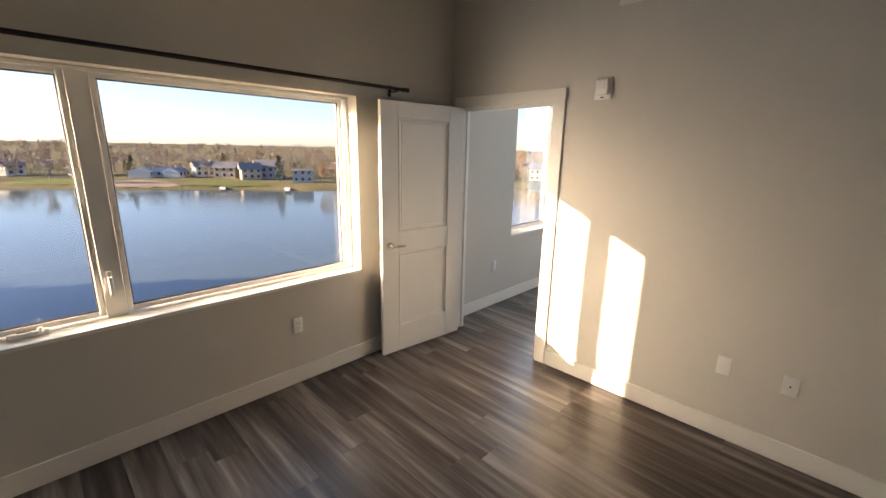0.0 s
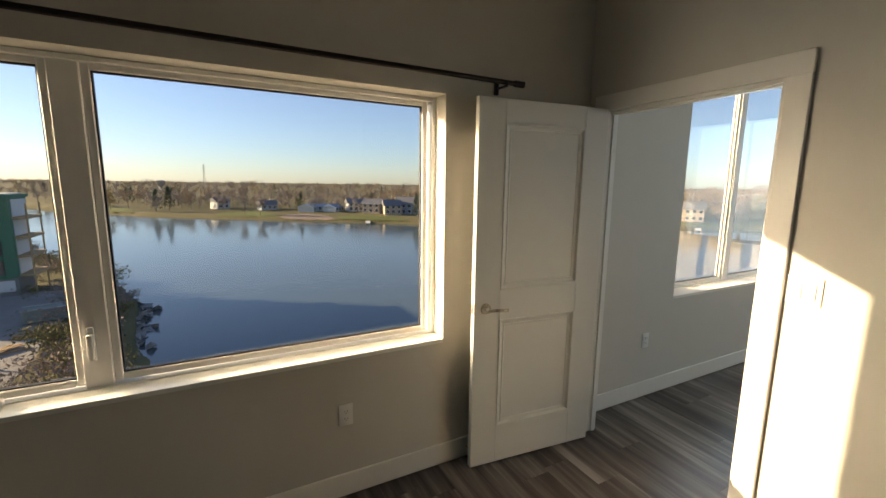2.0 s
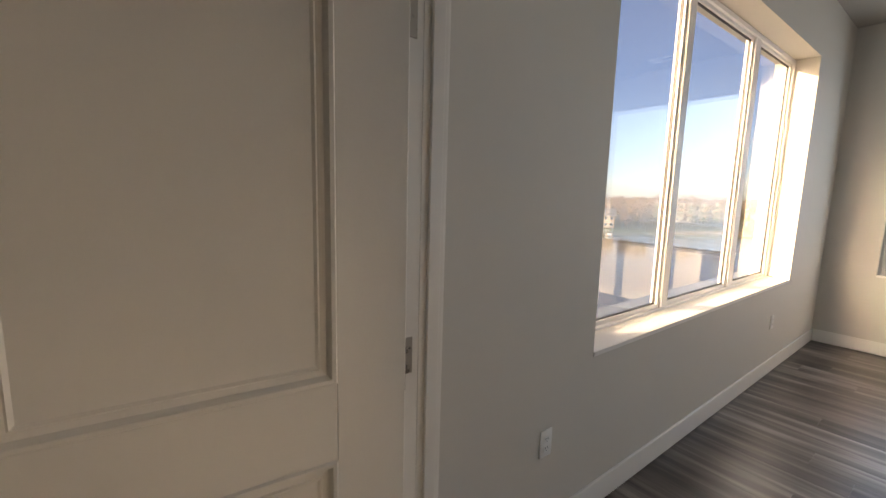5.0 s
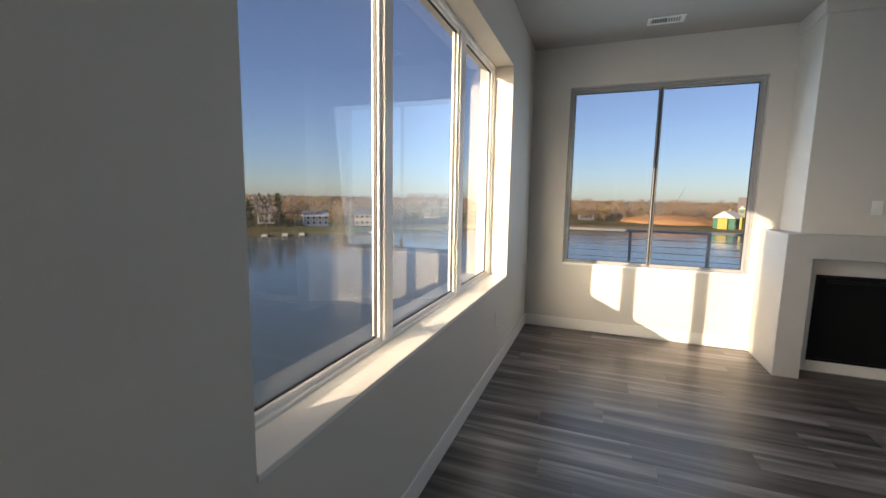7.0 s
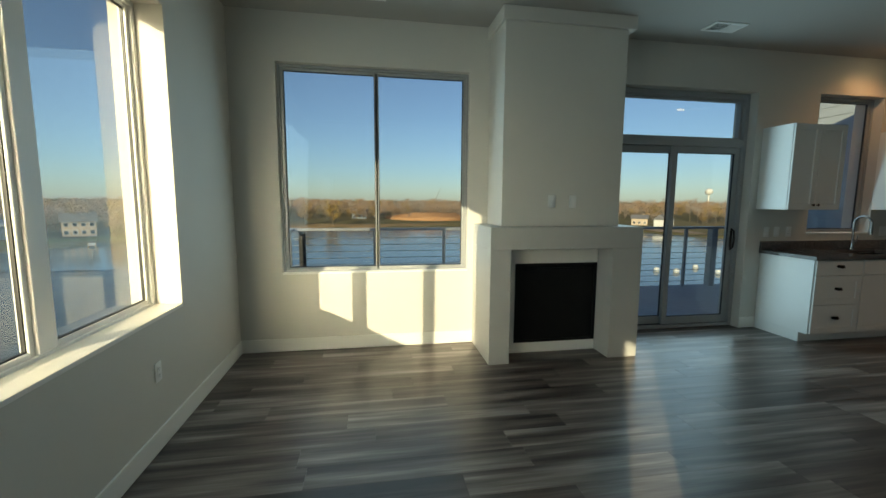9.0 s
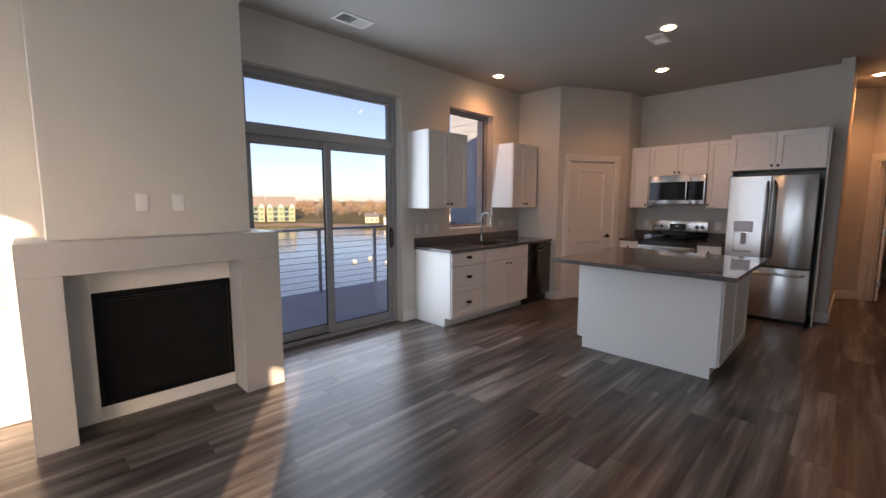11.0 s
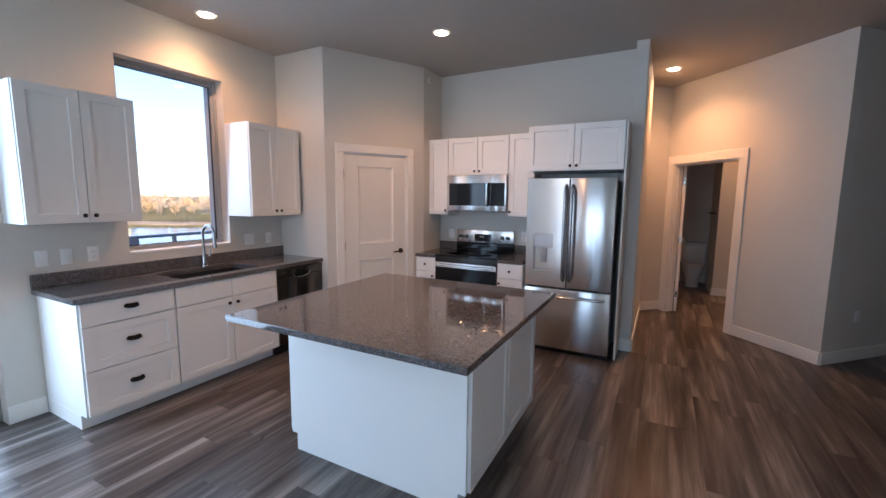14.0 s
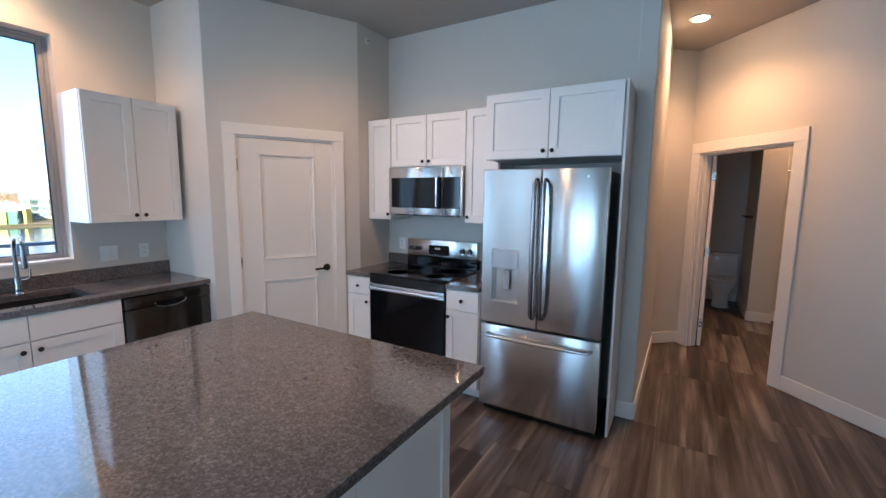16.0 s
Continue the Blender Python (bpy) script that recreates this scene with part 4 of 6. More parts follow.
part("front_rail", boxes([(0.0, -0.030, 0.835, W, 0.0, 0.904)], 0.003), BLACK, rg)
od = part("oven_door", boxes([(0.004, -0.034, 0.235, W - 0.004, -0.002, 0.830)], 0.004), BLACKGLASS, rg, "black glass oven door")
part("door_band", boxes([(0.004, -0.038, 0.775, W - 0.004, -0.0345, 0.832)], 0.003), STEEL, od)
bm = cyl(bmesh.new(), (0.04, -0.075, 0.803), (W - 0.04, -0.075, 0.803), 0.012, None, 16)
for x in (0.06, W - 0.06):
    cyl(bm, (x, -0.036, 0.803), (x, -0.075, 0.803), 0.008, None, 10)
part("handle", bm, STEEL, od, "stainless bar handle", True)
part("storage_drawer", boxes([(0.004, -0.030, 0.075, W - 0.004, -0.002, 0.228)], 0.004), STEEL, rg)
part("foot", boxes([(0.03, 0.02, 0.001, W - 0.03, 0.5, 0.039)]), BLACK, rg)

RU = pose(7.143, -6.27, 0, 0, 0, 180)
wall_cab("narrow white wall cabinet beside the microwave", RU, 0.266, 1.362, 2.262, [(0.006, 0.260, 0.238)], 0.298)
wall_cab("white wall cabinet with two doors above the microwave", RU @ pose(0.268, 0, 0), 0.752, 1.832, 2.262, [(0.004, 0.373, 0.345), (0.379, 0.748, 0.407)], 0.298, 0.04)
wall_cab("narrow white wall cabinet beside the microwave", RU @ pose(1.022, 0, 0), 0.292, 1.362, 2.268, [(0.004, 0.286, 0.03)], 0.298)
mw = thing("microwave", "stainless steel over-the-range microwave with a black window", "microwave", RU @ pose(0.270, -0.05, 0))
part("body", boxes([(0.0, 0.02, 1.412, 0.748, 0.346, 1.828)], 0.004), STEEL, mw)
dr = part("microwave_door", boxes([(0.004, -0.012, 1.418, 0.560, 0.019, 1.824)], 0.006, 2), STEEL, mw, "", True)
part("window", boxes([(0.035, -0.0145, 1.475, 0.5585, -0.0122, 1.735)], 0.004), BLACKGLASS, dr, "black glass door window")
part("handle", tube([(0.525, -0.012, 1.475), (0.525, -0.048, 1.495), (0.525, -0.050, 1.61), (0.525, -0.048, 1.725), (0.525, -0.012, 1.745)], 0.011), CHROME, dr, "", True)
cp = part("control_panel", boxes([(0.563, -0.012, 1.418, 0.745, 0.019, 1.824)], 0.005, 2), STEEL, mw, "", True)
part("keypad", boxes([(0.5645, -0.0145, 1.475, 0.728, -0.0122, 1.735)], 0.003), BLACKGLASS, cp, "black glass keypad")
part("vent_strip", boxes([(0.05, 0.0, 1.409, 0.70, 0.20, 1.4118)]), SLOT, mw)

# fridge bay: side panel, cabinet above, fridge
fpn = thing("fridge_side_panel", "white full-height side panel beside the fridge", "cabinet panel", pose(4.917, -6.0, 0, 0, 0, 180))
part("panel", boxes([(0.0, 0.0, 0.001, 0.016, 0.568, 2.285)], 0.001), CAB, fpn)
wall_cab("white cabinet with two doors above the fridge", pose(5.828, -6.005, 0, 0, 0, 180), 0.909, 1.838, 2.284, [(0.004, 0.452, 0.425), (0.458, 0.905, 0.485)], 0.563, 0.045)
fr = thing("fridge", "stainless steel french-door fridge with water dispenser and freezer drawer", "fridge", pose(5.795, -5.9, 0, 0, 0, 180))
FW = 0.835
part("case", boxes([(0.006, 0.062, 0.03, FW - 0.006, 0.655, 1.745)], 0.006), BLACK, fr, "black fridge case")
for x in (0.01, FW - 0.09):
    part("hinge_cover", boxes([(x, 0.02, 1.746, x + 0.08, 0.12, 1.765)], 0.004), BLACK, fr)


def recessed_panel(x0, z0, x1, z1, depth, hole, sink):
    """A slab in front of y = depth with one rectangular recess in its face (y = 0)."""
    bm_ = bmesh.new()
    hx0, hz0, hx1, hz1 = hole
    rings = [[bm_.verts.new((x, y, z)) for x, z in ((a, c), (b, c), (b, d), (a, d))] for a, c, b, d, y in ((x0, z0, x1, z1, depth), (x0, z0, x1, z1, 0.004), (x0 + 0.004, z0 + 0.004, x1 - 0.004, z1 - 0.004, 0.0), (hx0, hz0, hx1, hz1, 0.0), (hx0, hz0, hx1, hz1, sink))]
    for ra, rb in zip(rings, rings[1:]):
        for k in range(4):
            bm_.faces.new((ra[k], ra[(k + 1) % 4], rb[(k + 1) % 4], rb[k]))
    bm_.faces.new(rings[-1])
    bm_.faces.new(rings[0][::-1])
    bmesh.ops.recalc_face_normals(bm_, faces=bm_.faces[:])
    return bm_


dl = part("fridge_door", recessed_panel(0.002, 0.685, 0.413, 1.762, 0.060, (0.080, 0.835, 0.275, 1.215), 0.045), STEEL, fr)
part("dispenser_panel", boxes([(0.081, -0.002, 1.085, 0.274, 0.044, 1.214)], 0.004), mat("dispenser_grey", (0.42, 0.43, 0.45), 0.3, 0.3), dl, "grey dispenser control panel")
part("dispenser_tray", boxes([(0.081, 0.002, 0.836, 0.274, 0.044, 0.846)], 0.002), GREYFRAME, dl)
part("dispenser_paddle", boxes([(0.155, 0.020, 0.93, 0.205, 0.030, 1.07)], 0.004), GREYFRAME, dl)
drr = part("fridge_door", boxes([(0.419, 0.0, 0.685, FW - 0.002, 0.060, 1.762)], 0.008, 2), STEEL, fr, "", True)
part("badge", boxes([(0.70, -0.002, 1.70, 0.715, -0.0002, 1.715)], 0.001), NICKEL, drr)
fz = part("freezer_drawer", boxes([(0.002, 0.0, 0.055, FW - 0.002, 0.060, 0.668)], 0.008, 2), STEEL, fr, "", True)
for x, p_ in ((0.385, dl), (0.447, drr)):
    part("handle", tube([(x, -0.002, 0.76), (x, -0.045, 0.785), (x, -0.056, 0.90), (x, -0.060, 1.20), (x, -0.056, 1.55), (x, -0.045, 1.665), (x, -0.002, 1.69)], 0.0150, 12), HANDLE, p_, "curved dark stainless handle", True)
part("handle", tube([(0.055, -0.002, 0.60), (0.075, -0.045, 0.60), (0.20, -0.058, 0.60), (0.42, -0.064, 0.60), (0.64, -0.058, 0.60), (0.76, -0.045, 0.60), (0.78, -0.002, 0.60)], 0.0125, 12), STEEL, fz, "curved stainless handle", True)
part("base_grille", boxes([(0.02, 0.05, 0.002, FW - 0.02, 0.60, 0.029)]), BLACK, fr)

# island
isl = thing("kitchen_island", "white kitchen island cabinet with shaker doors on its sides", "kitchen island", pose(5.325, -3.505, 0))
IW, ID = 1.225, 1.13
part("body", boxes([(0.02, -ID + 0.002, 0.105, IW - 0.02, -0.012, 0.872)], 0.001), CAB, isl)
part("toe_kick", boxes([(0.075, -ID + 0.01, 0.001, IW - 0.075, -0.012, 0.1045)], 0.001), CAB, isl)
part("end_panel", boxes([(0.018, -0.0115, 0.105, IW - 0.018, 0.0, 0.872), (0.06, -0.0115, 0.001, IW - 0.06, 0.0, 0.105)]), CAB, isl, "plain white end panel notched for the toe kick")
for side in (0, 1):
    for a, b in ((0.020, 0.562), (0.568, ID - 0.01)):
        d = part("cabinet_door", shaker(a, 0.112, b, 0.866), CAB, isl)
        d.matrix_basis = pose(0.02, 0, 0, 0, 0, -90) if side == 0 else pose(IW - 0.02, -ID, 0, 0, 0, 90)
it = thing("island_worktop", "grey-brown speckled granite island worktop, polished", "worktop", pose(5.205, -3.197, 0))
part("slab", boxes([(0, -1.487, 0.8735, 1.470, 0, 0.908)], 0.003, 2), STONE, it)
spk = thing("sprinkler", "small white fire sprinkler high on the pantry wall", "sprinkler", pose(PB[0], -6.25, 2.955, 0, 0, -90))
bm = cyl(bmesh.new(), (0, -0.0004, 0), (0, -0.006, 0), 0.030, 0.028, 20)
part("escutcheon", bm, TRIM, spk, "", True)
part("nozzle", cyl(bmesh.new(), (0, -0.006, 0), (0, -0.035, 0), 0.011, 0.007, 12), CHROME, spk, "", True)

# ---- bath beyond the hall ----
tl = thing("toilet", "white porcelain toilet seen through the hall door", "toilet", pose(4.03, -10.62, 0, 0, 0, 180))
part("tank", boxes([(-0.20, 0.10, 0.38, 0.20, 0.29, 0.74)], 0.02, 3), PORCELAIN, tl, "", True)
part("tank_lid", boxes([(-0.215, 0.085, 0.742, 0.215, 0.295, 0.775)], 0.01, 2), PORCELAIN, tl, "", True)
bm = revolve([(0.11, 0.001), (0.10, 0.10), (0.12, 0.22), (0.18, 0.34), (0.19, 0.395), (0.15, 0.40)], 28)
bmesh.ops.scale(bm, vec=(1, 1.28, 1), verts=bm.verts[:])
bmesh.ops.translate(bm, vec=(0, -0.12, 0), verts=bm.verts[:])
part("bowl", bm, PORCELAIN, tl, "", True)
bm = revolve([(0.19, 0.401), (0.195, 0.415), (0.185, 0.43), (0.05, 0.432)], 28)
bmesh.ops.scale(bm, vec=(1, 1.28, 1), verts=bm.verts[:])
bmesh.ops.translate(bm, vec=(0, -0.12, 0), verts=bm.verts[:])
part("seat_lid", bm, PORCELAIN, tl, "", True)
cr = thing("closet_rod", "chrome closet rod in the bath closet", "closet rod", pose(2.8, -9.80, 1.93))
part("pole", cyl(bmesh.new(), (-0.68, 0, 0), (0.72, 0, 0), 0.014), CHROME, cr, "", True)
ts = thing("towel_shelf", "small dark towel bar on the bath wall", "towel bar", pose(3.785, -10.2, 1.35))
part("bar", boxes([(0.0, -0.25, -0.012, 0.09, 0.15, 0.012)], 0.004), BRONZE, ts)

# ---- balcony ----
deck = thing("balcony_deck", "grey composite balcony deck outside the glass door", "balcony", pose(8.72, -6.45, -0.10))
part("joist_frame", boxes([(0, 0, -0.25, 2.45, 9.15, -0.027)]), RAILM, deck)
b0 = None
for i in range(17):
    if b0 is None:
        b0 = part("deck_board", boxes([(0.0, 0.0, -0.026, 0.139, 9.15, 0.0)], 0.003), DECKM, deck)
    else:
        q = new("deck_board", b0.data)
        q.parent = deck
        q.matrix_basis = pose(0.1435 * i, 0, 0)
rail = thing("balcony_railing", "grey metal balcony railing with steel cables", "railing", pose(11.06, 0, -0.10))
WHITEP = mat("post_light", (0.62, 0.62, 0.60), 0.5, vary=0.05, bump=0.05)
part("top_rail", boxes([(-0.045, -6.44, 1.06, 0.045, 2.66, 1.10)], 0.004), RAILM, rail)
part("top_rail", boxes([(-2.32, 2.572, 1.06, -0.046, 2.66, 1.10)], 0.004), RAILM, rail)
for y in (2.48, 1.37, 0.25, -0.87, -1.98, -3.10, -4.24, -5.36):
    big = y in (2.48,)
    part("post", boxes([(-0.025, y - (0.05 if big else 0.022), 0.0, 0.025, y + (0.05 if big else 0.022), 1.059)], 0.002), GASKET if big else RAILM, rail)
part("post", boxes([(-0.06, -4.86, 0.0, 0.06, -4.74, 1.059)], 0.003), RAILM, rail)
for x in (-0.35, -0.95, -2.2):
    part("post", boxes([(x - 0.05, 2.58, 0.0, x + 0.05, 2.655, 1.059)], 0.003), WHITEP, rail)
for k in range(9):
    z = 0.10 + 0.105 * k
    part("cable", cyl(bmesh.new(), (0, -6.44, z), (0, 2.62, z), 0.0048, None, 6), CABLE, rail)
    part("cable", cyl(bmesh.new(), (-2.32, 2.618, z), (0, 2.618, z), 0.0048, None, 6), CABLE, rail)
sw = thing("siding_wall", "grey lap siding wall at the end of the balcony", "exterior wall", pose(8.72, -6.46, -0.10), "", "structure")
part("wall_core", boxes([(0, -0.28, -0.2, 2.5, -0.03, 3.5)]), SIDING, sw)
l0 = None
for i in range(22):
    if l0 is None:
        l0 = part("siding_board", boxes([(0, -0.028, 0.0, 2.5, -0.004, 0.168)], 0.002), SIDING, sw)
        l0.matrix_basis = pose(0, 0, 0, 4, 0, 0)
    else:
        q = new("siding_board", l0.data)
        q.parent = sw
        q.matrix_basis = pose(0, 0, 0.16 * i, 4, 0, 0)
own = thing("own_building", "lower storeys of the apartment building, light grey panels", "building", pose(3.4, -4.2, -12.5), "", "structure")
part("lower_storeys", boxes([(-5.2, -7.1, 0.0, 5.30, 7.1, 12.18)]), STUCCO, own)

# ---- land and lake ----
FAR_TH = [-30, -24, -20, -15, -8, 0, 8, 15, 28, 45, 60, 70, 80, 90, 105, 115, 130, 150, 156]
FAR_R = [700, 560, 330, 235, 195, 172, 158, 150, 138, 149, 160, 175, 205, 200, 235, 232, 195, 180, 170]
NEAR_TH = [-30, -22, -18, -14, -10, -8.5, -7, -4, 10, 45, 90, 130, 150, 156]
NEAR_R = [420, 200, 124, 86, 66, 56, 30, 22, 17, 14, 18, 22, 60, 160]
WATER_Z = -12.0


def shore(th):
    return float(np.interp(th, NEAR_TH, NEAR_R)), float(np.interp(th, FAR_TH, FAR_R))


def land_z(x, y):
    th, r = math.degrees(math.atan2(x, y)), math.hypot(x, y)
    if -30 < th < 156:
        near, far = shore(th)
        d = near - r if r < near else (r - far if r > far else -min(r - near, far - r))
    else:
        near, far, d = 1e9, 0, 60.0
    z = WATER_Z + max(-1.6, min(0.9, d * 0.4))
    if d > 3 and r > far:
        z += min(5.5, (d - 3) * 0.025) + 0.5 * noise.noise(Vector((x * 0.02, y * 0.02, 0))) * min(1, d / 20)
    if d > 600:
        z += min(3.0, (d - 600) * 0.004)
    return z


GRASS = mat_ground("ground_grass", [(0.45, (0.075, 0.062, 0.030)), (0.75, (0.13, 0.115, 0.050)), (0.98, (0.20, 0.16, 0.085))], 0.02, 0.35)
WATER = mat_water()
ths = np.radians(np.concatenate([np.arange(-40, 160, 1.25), np.arange(160, 320, 5)]))
rs = [0.0] + list(np.geomspace(8, 140, 44)) + list(np.geomspace(144, 420, 62)) + list(np.geomspace(450, 4500, 16))
verts, faces = [], []
for th in ths:
    for r in rs:
        x_, y_ = r * math.sin(th), r * math.cos(th)
        verts.append((x_, y_, land_z(x_, y_) if r > 0 else -11.1))
nr = len(rs)
for i in range(len(ths)):
    j = (i + 1) % len(ths)
    for k in range(nr - 1):
        faces.append((i * nr + k, i * nr + k + 1, j * nr + k + 1, j * nr + k))
me = bpy.data.meshes.new("ground")
me.from_pydata(verts, [], faces)
me.materials.append(GRASS)
me.shade_smooth()
tagged(new("ground", me), "brown and green late autumn land round the lake", "ground", "", "structure")
bm = bmesh.new()
bmesh.ops.create_circle(bm, cap_ends=True, segments=96, radius=4000, matrix=pose(0, 0, WATER_Z))
structure("water", bm, WATER, "calm blue lake water with a light ripple", category="water")


def at(bearing, r, up=0.0):
    x_, y_ = r * math.sin(radians(bearing)), r * math.cos(radians(bearing))
    return x_, y_, land_z(x_, y_) + up


def patch(name, label, material, b0_, b1_, r0, r1, up, category):
    """A strip of ground cover that follows the land, from bearing to bearing; r0, r1 count from the far shore."""
    nb, nk, v, f = 30, 8, [], []
    for i in range(nb + 1):
        b_ = b0_ + (b1_ - b0_) * i / nb
        far = shore(b_)[1]
        u_ = i / nb
        swell = math.sin(math.pi * min(1.0, max(0.0, u_))) ** 0.45          # the ends run out to a point
        wave = noise.noise(Vector((b_ * 1.7, r1 * 0.31, 2.0)))
        lo_, hi_ = r0 + 1.6 * (1 - swell) + 0.8 * wave, r0 + (r1 - r0) * swell * (0.82 + 0.3 * noise.noise(Vector((b_ * 0.9, 5.0, r0))))
        for k in range(nk + 1):
            v.append(at(b_, far + lo_ + (hi_ - lo_) * k / nk, up * (0.15 + 0.85 * math.sin(math.pi * k / nk)) * swell + 0.02))
    for i in range(nb):
        for k in range(nk):
            f.append((i * (nk + 1) + k, (i + 1) * (nk + 1) + k, (i + 1) * (nk + 1) + k + 1, i * (nk + 1) + k + 1))
    m_ = bpy.data.meshes.new(name)
    m_.from_pydata(v, [], f)
    m_.materials.append(material)
    return tagged(new(name, m_), label, category, "", "structure")


LAWN = mat_ground("lawn", [(0.4, (0.07, 0.085, 0.022)), (0.9, (0.15, 0.165, 0.05))], 0.05, 0.8)
SAND = mat_ground("sand", [(0.4, (0.19, 0.145, 0.11)), (0.9, (0.31, 0.24, 0.185))], 0.08, 1.2)
DIRT = mat_ground("bare_dirt", [(0.4, (0.20, 0.10, 0.05)), (0.9, (0.36, 0.20, 0.10))], 0.05, 0.7)
REED = mat_ground("dry_reed", [(0.4, (0.16, 0.10, 0.04)), (0.9, (0.34, 0.23, 0.11))], 0.06, 0.9)
LOT = mat_ground("lot_concrete", [(0.4, (0.20, 0.19, 0.18)), (0.9, (0.33, 0.31, 0.28))], 0.06, 0.8, 0.85)
patch("beach", "pale sandy slope at the far lake shore", SAND, 6.2, 13.2, 1.0, 22, 0.15, "beach")
patch("lawn_1", "green lakeside lawn on the far shore", LAWN, 13.4, 23, 2.0, 24, 0.12, "lawn")
patch("lawn_2", "green lakeside lawn on the far shore", LAWN, -1, 6, 4.0, 30, 0.12, "lawn")
patch("lawn_3", "green lakeside lawn on the far shore", LAWN, -13.5, -9, 4.0, 40, 0.12, "lawn")
patch("lawn_4", "green lakeside lawn on the far shore", LAWN, 48, 64, 6.0, 20, 0.12, "lawn")
patch("reed_bed", "dry brown reeds along the far shore", REED, 64, 101, 1.0, 26, 0.14, "reeds")
patch("sand_bank", "bare sandy building ground along the far shore", SAND, 103, 132, 1.5, 24, 0.14, "ground")

# ---- trees ----
def tree_arrays(rg, h, spread, twigs, size, evergreen=False):
    """Triangles of one tree at the origin: trunk and limbs, then crown; leaf clumps are small uneven triangles."""
    wood, crown = [], []

    def limb(a, b, r0, r1, n=4):
        a, b = np.array(a), np.array(b)
        d = (b - a) / (np.linalg.norm(b - a) + 1e-9)
        s = np.cross(d, [0.3, 0.9, 0.2])
        s /= np.linalg.norm(s)
        t = np.cross(d, s)
        ra = [a + r0 * (math.cos(6.283 * k / n) * s + math.sin(6.283 * k / n) * t) for k in range(n)]
        rb = [b + r1 * (math.cos(6.283 * k / n) * s + math.sin(6.283 * k / n) * t) for k in range(n)]
        for k in range(n):
            k2 = (k + 1) % n
            wood.append((ra[k], ra[k2], rb[k2]))
            wood.append((ra[k], rb[k2], rb[k]))
    lean = rg.normal(0, 0.03, 2) * h
    limb((0, 0, -0.3), (lean[0] * 0.5, lean[1] * 0.5, h * 0.5), h * 0.016, h * 0.010)
    limb((lean[0] * 0.5, lean[1] * 0.5, h * 0.5), (lean[0], lean[1], h * 0.96), h * 0.010, h * 0.002)
    if evergreen:
        n_l = 0
    else:
        n_l = 7
    tips = []
    for i in range(n_l):
        z0 = h * rg.uniform(0.22, 0.72)
        a = rg.uniform(0, 6.283)
        ln = spread * rg.uniform(0.5, 1.0)
        tip = (math.cos(a) * ln, math.sin(a) * ln, min(h, z0 + ln * rg.uniform(0.5, 1.2)))
        limb((0, 0, z0), tip, h * 0.006, h * 0.0015, 3)
        tips.append((np.array((0, 0, z0)), np.array(tip)))
    for i in range(twigs):
        if evergreen:
            f = rg.uniform(0.06, 1.0) ** 0.8
            rr = spread * (1.05 - f) * rg.uniform(0.55, 1.05)
            a = rg.uniform(0, 6.283)
            c = np.array((rr * math.cos(a), rr * math.sin(a), h * f))
        else:
            p0, p1 = tips[i % n_l]
            c = p0 + (p1 - p0) * rg.uniform(0.35, 1.12) + rg.normal(0, spread * 0.20, 3)
            c[2] = max(h * 0.16, min(h * 1.03, c[2]))
        e1, e2 = rg.normal(0, size, 3), rg.normal(0, size, 3)
        e1[2] = abs(e1[2]) * 1.2
        crown.append((c, c + e1, c + e2))
    return np.array(wood), np.array(crown)


def tri_mesh(name, tris, material):
    m_ = bpy.data.meshes.new(name)
    v = np.asarray(tris, dtype=np.float32).reshape(-1, 3)
    n = len(v) // 3
    m_.vertices.add(len(v))
    m_.vertices.foreach_set("co", v.ravel())
    m_.loops.add(len(v))
    m_.loops.foreach_set("vertex_index", np.arange(len(v), dtype=np.int32))
    m_.polygons.add(n)
    m_.polygons.foreach_set("loop_start", np.arange(0, len(v), 3, dtype=np.int32))
    m_.update(calc_edges=True)
    m_.materials.append(material)
    return m_


BARK = mat("bark", (0.13, 0.105, 0.085), 0.9, vary=0.25, scale=1, fine=20, bump=0.3, spec=0.15)
# twig tones paled: the haze over the far woods is mixed into the colour
TWIG = mat_leaf("twig_brown", (0.19, 0.145, 0.12), (0.36, 0.28, 0.23))
TWIG2 = mat_leaf("twig_grey", (0.19, 0.165, 0.15), (0.36, 0.32, 0.29))
RUST = mat_leaf("leaf_rust", (0.20, 0.13, 0.085), (0.36, 0.25, 0.165))
GOLD = mat_leaf("leaf_gold", (0.17, 0.11, 0.03), (0.36, 0.25, 0.09))
PINE = mat_leaf("leaf_pine", (0.025, 0.038, 0.020), (0.075, 0.092, 0.05))
SHRUB = mat_leaf("leaf_shrub", (0.06, 0.06, 0.022), (0.22, 0.195, 0.075))
rgt = np.random.default_rng(11)
kinds = [(TWIG, False), (TWIG2, False), (RUST, False), (GOLD, False), (PINE, True)]
protos = {i: [tree_arrays(rgt, 1.0, 0.36 if not ev else 0.24, 210 if not ev else 240, 0.030 if i < 2 else 0.036, ev) for _ in range(5)] for i, (_, ev) in enumerate(kinds)}
crowns = {i: [] for i in range(5)}
woods = []
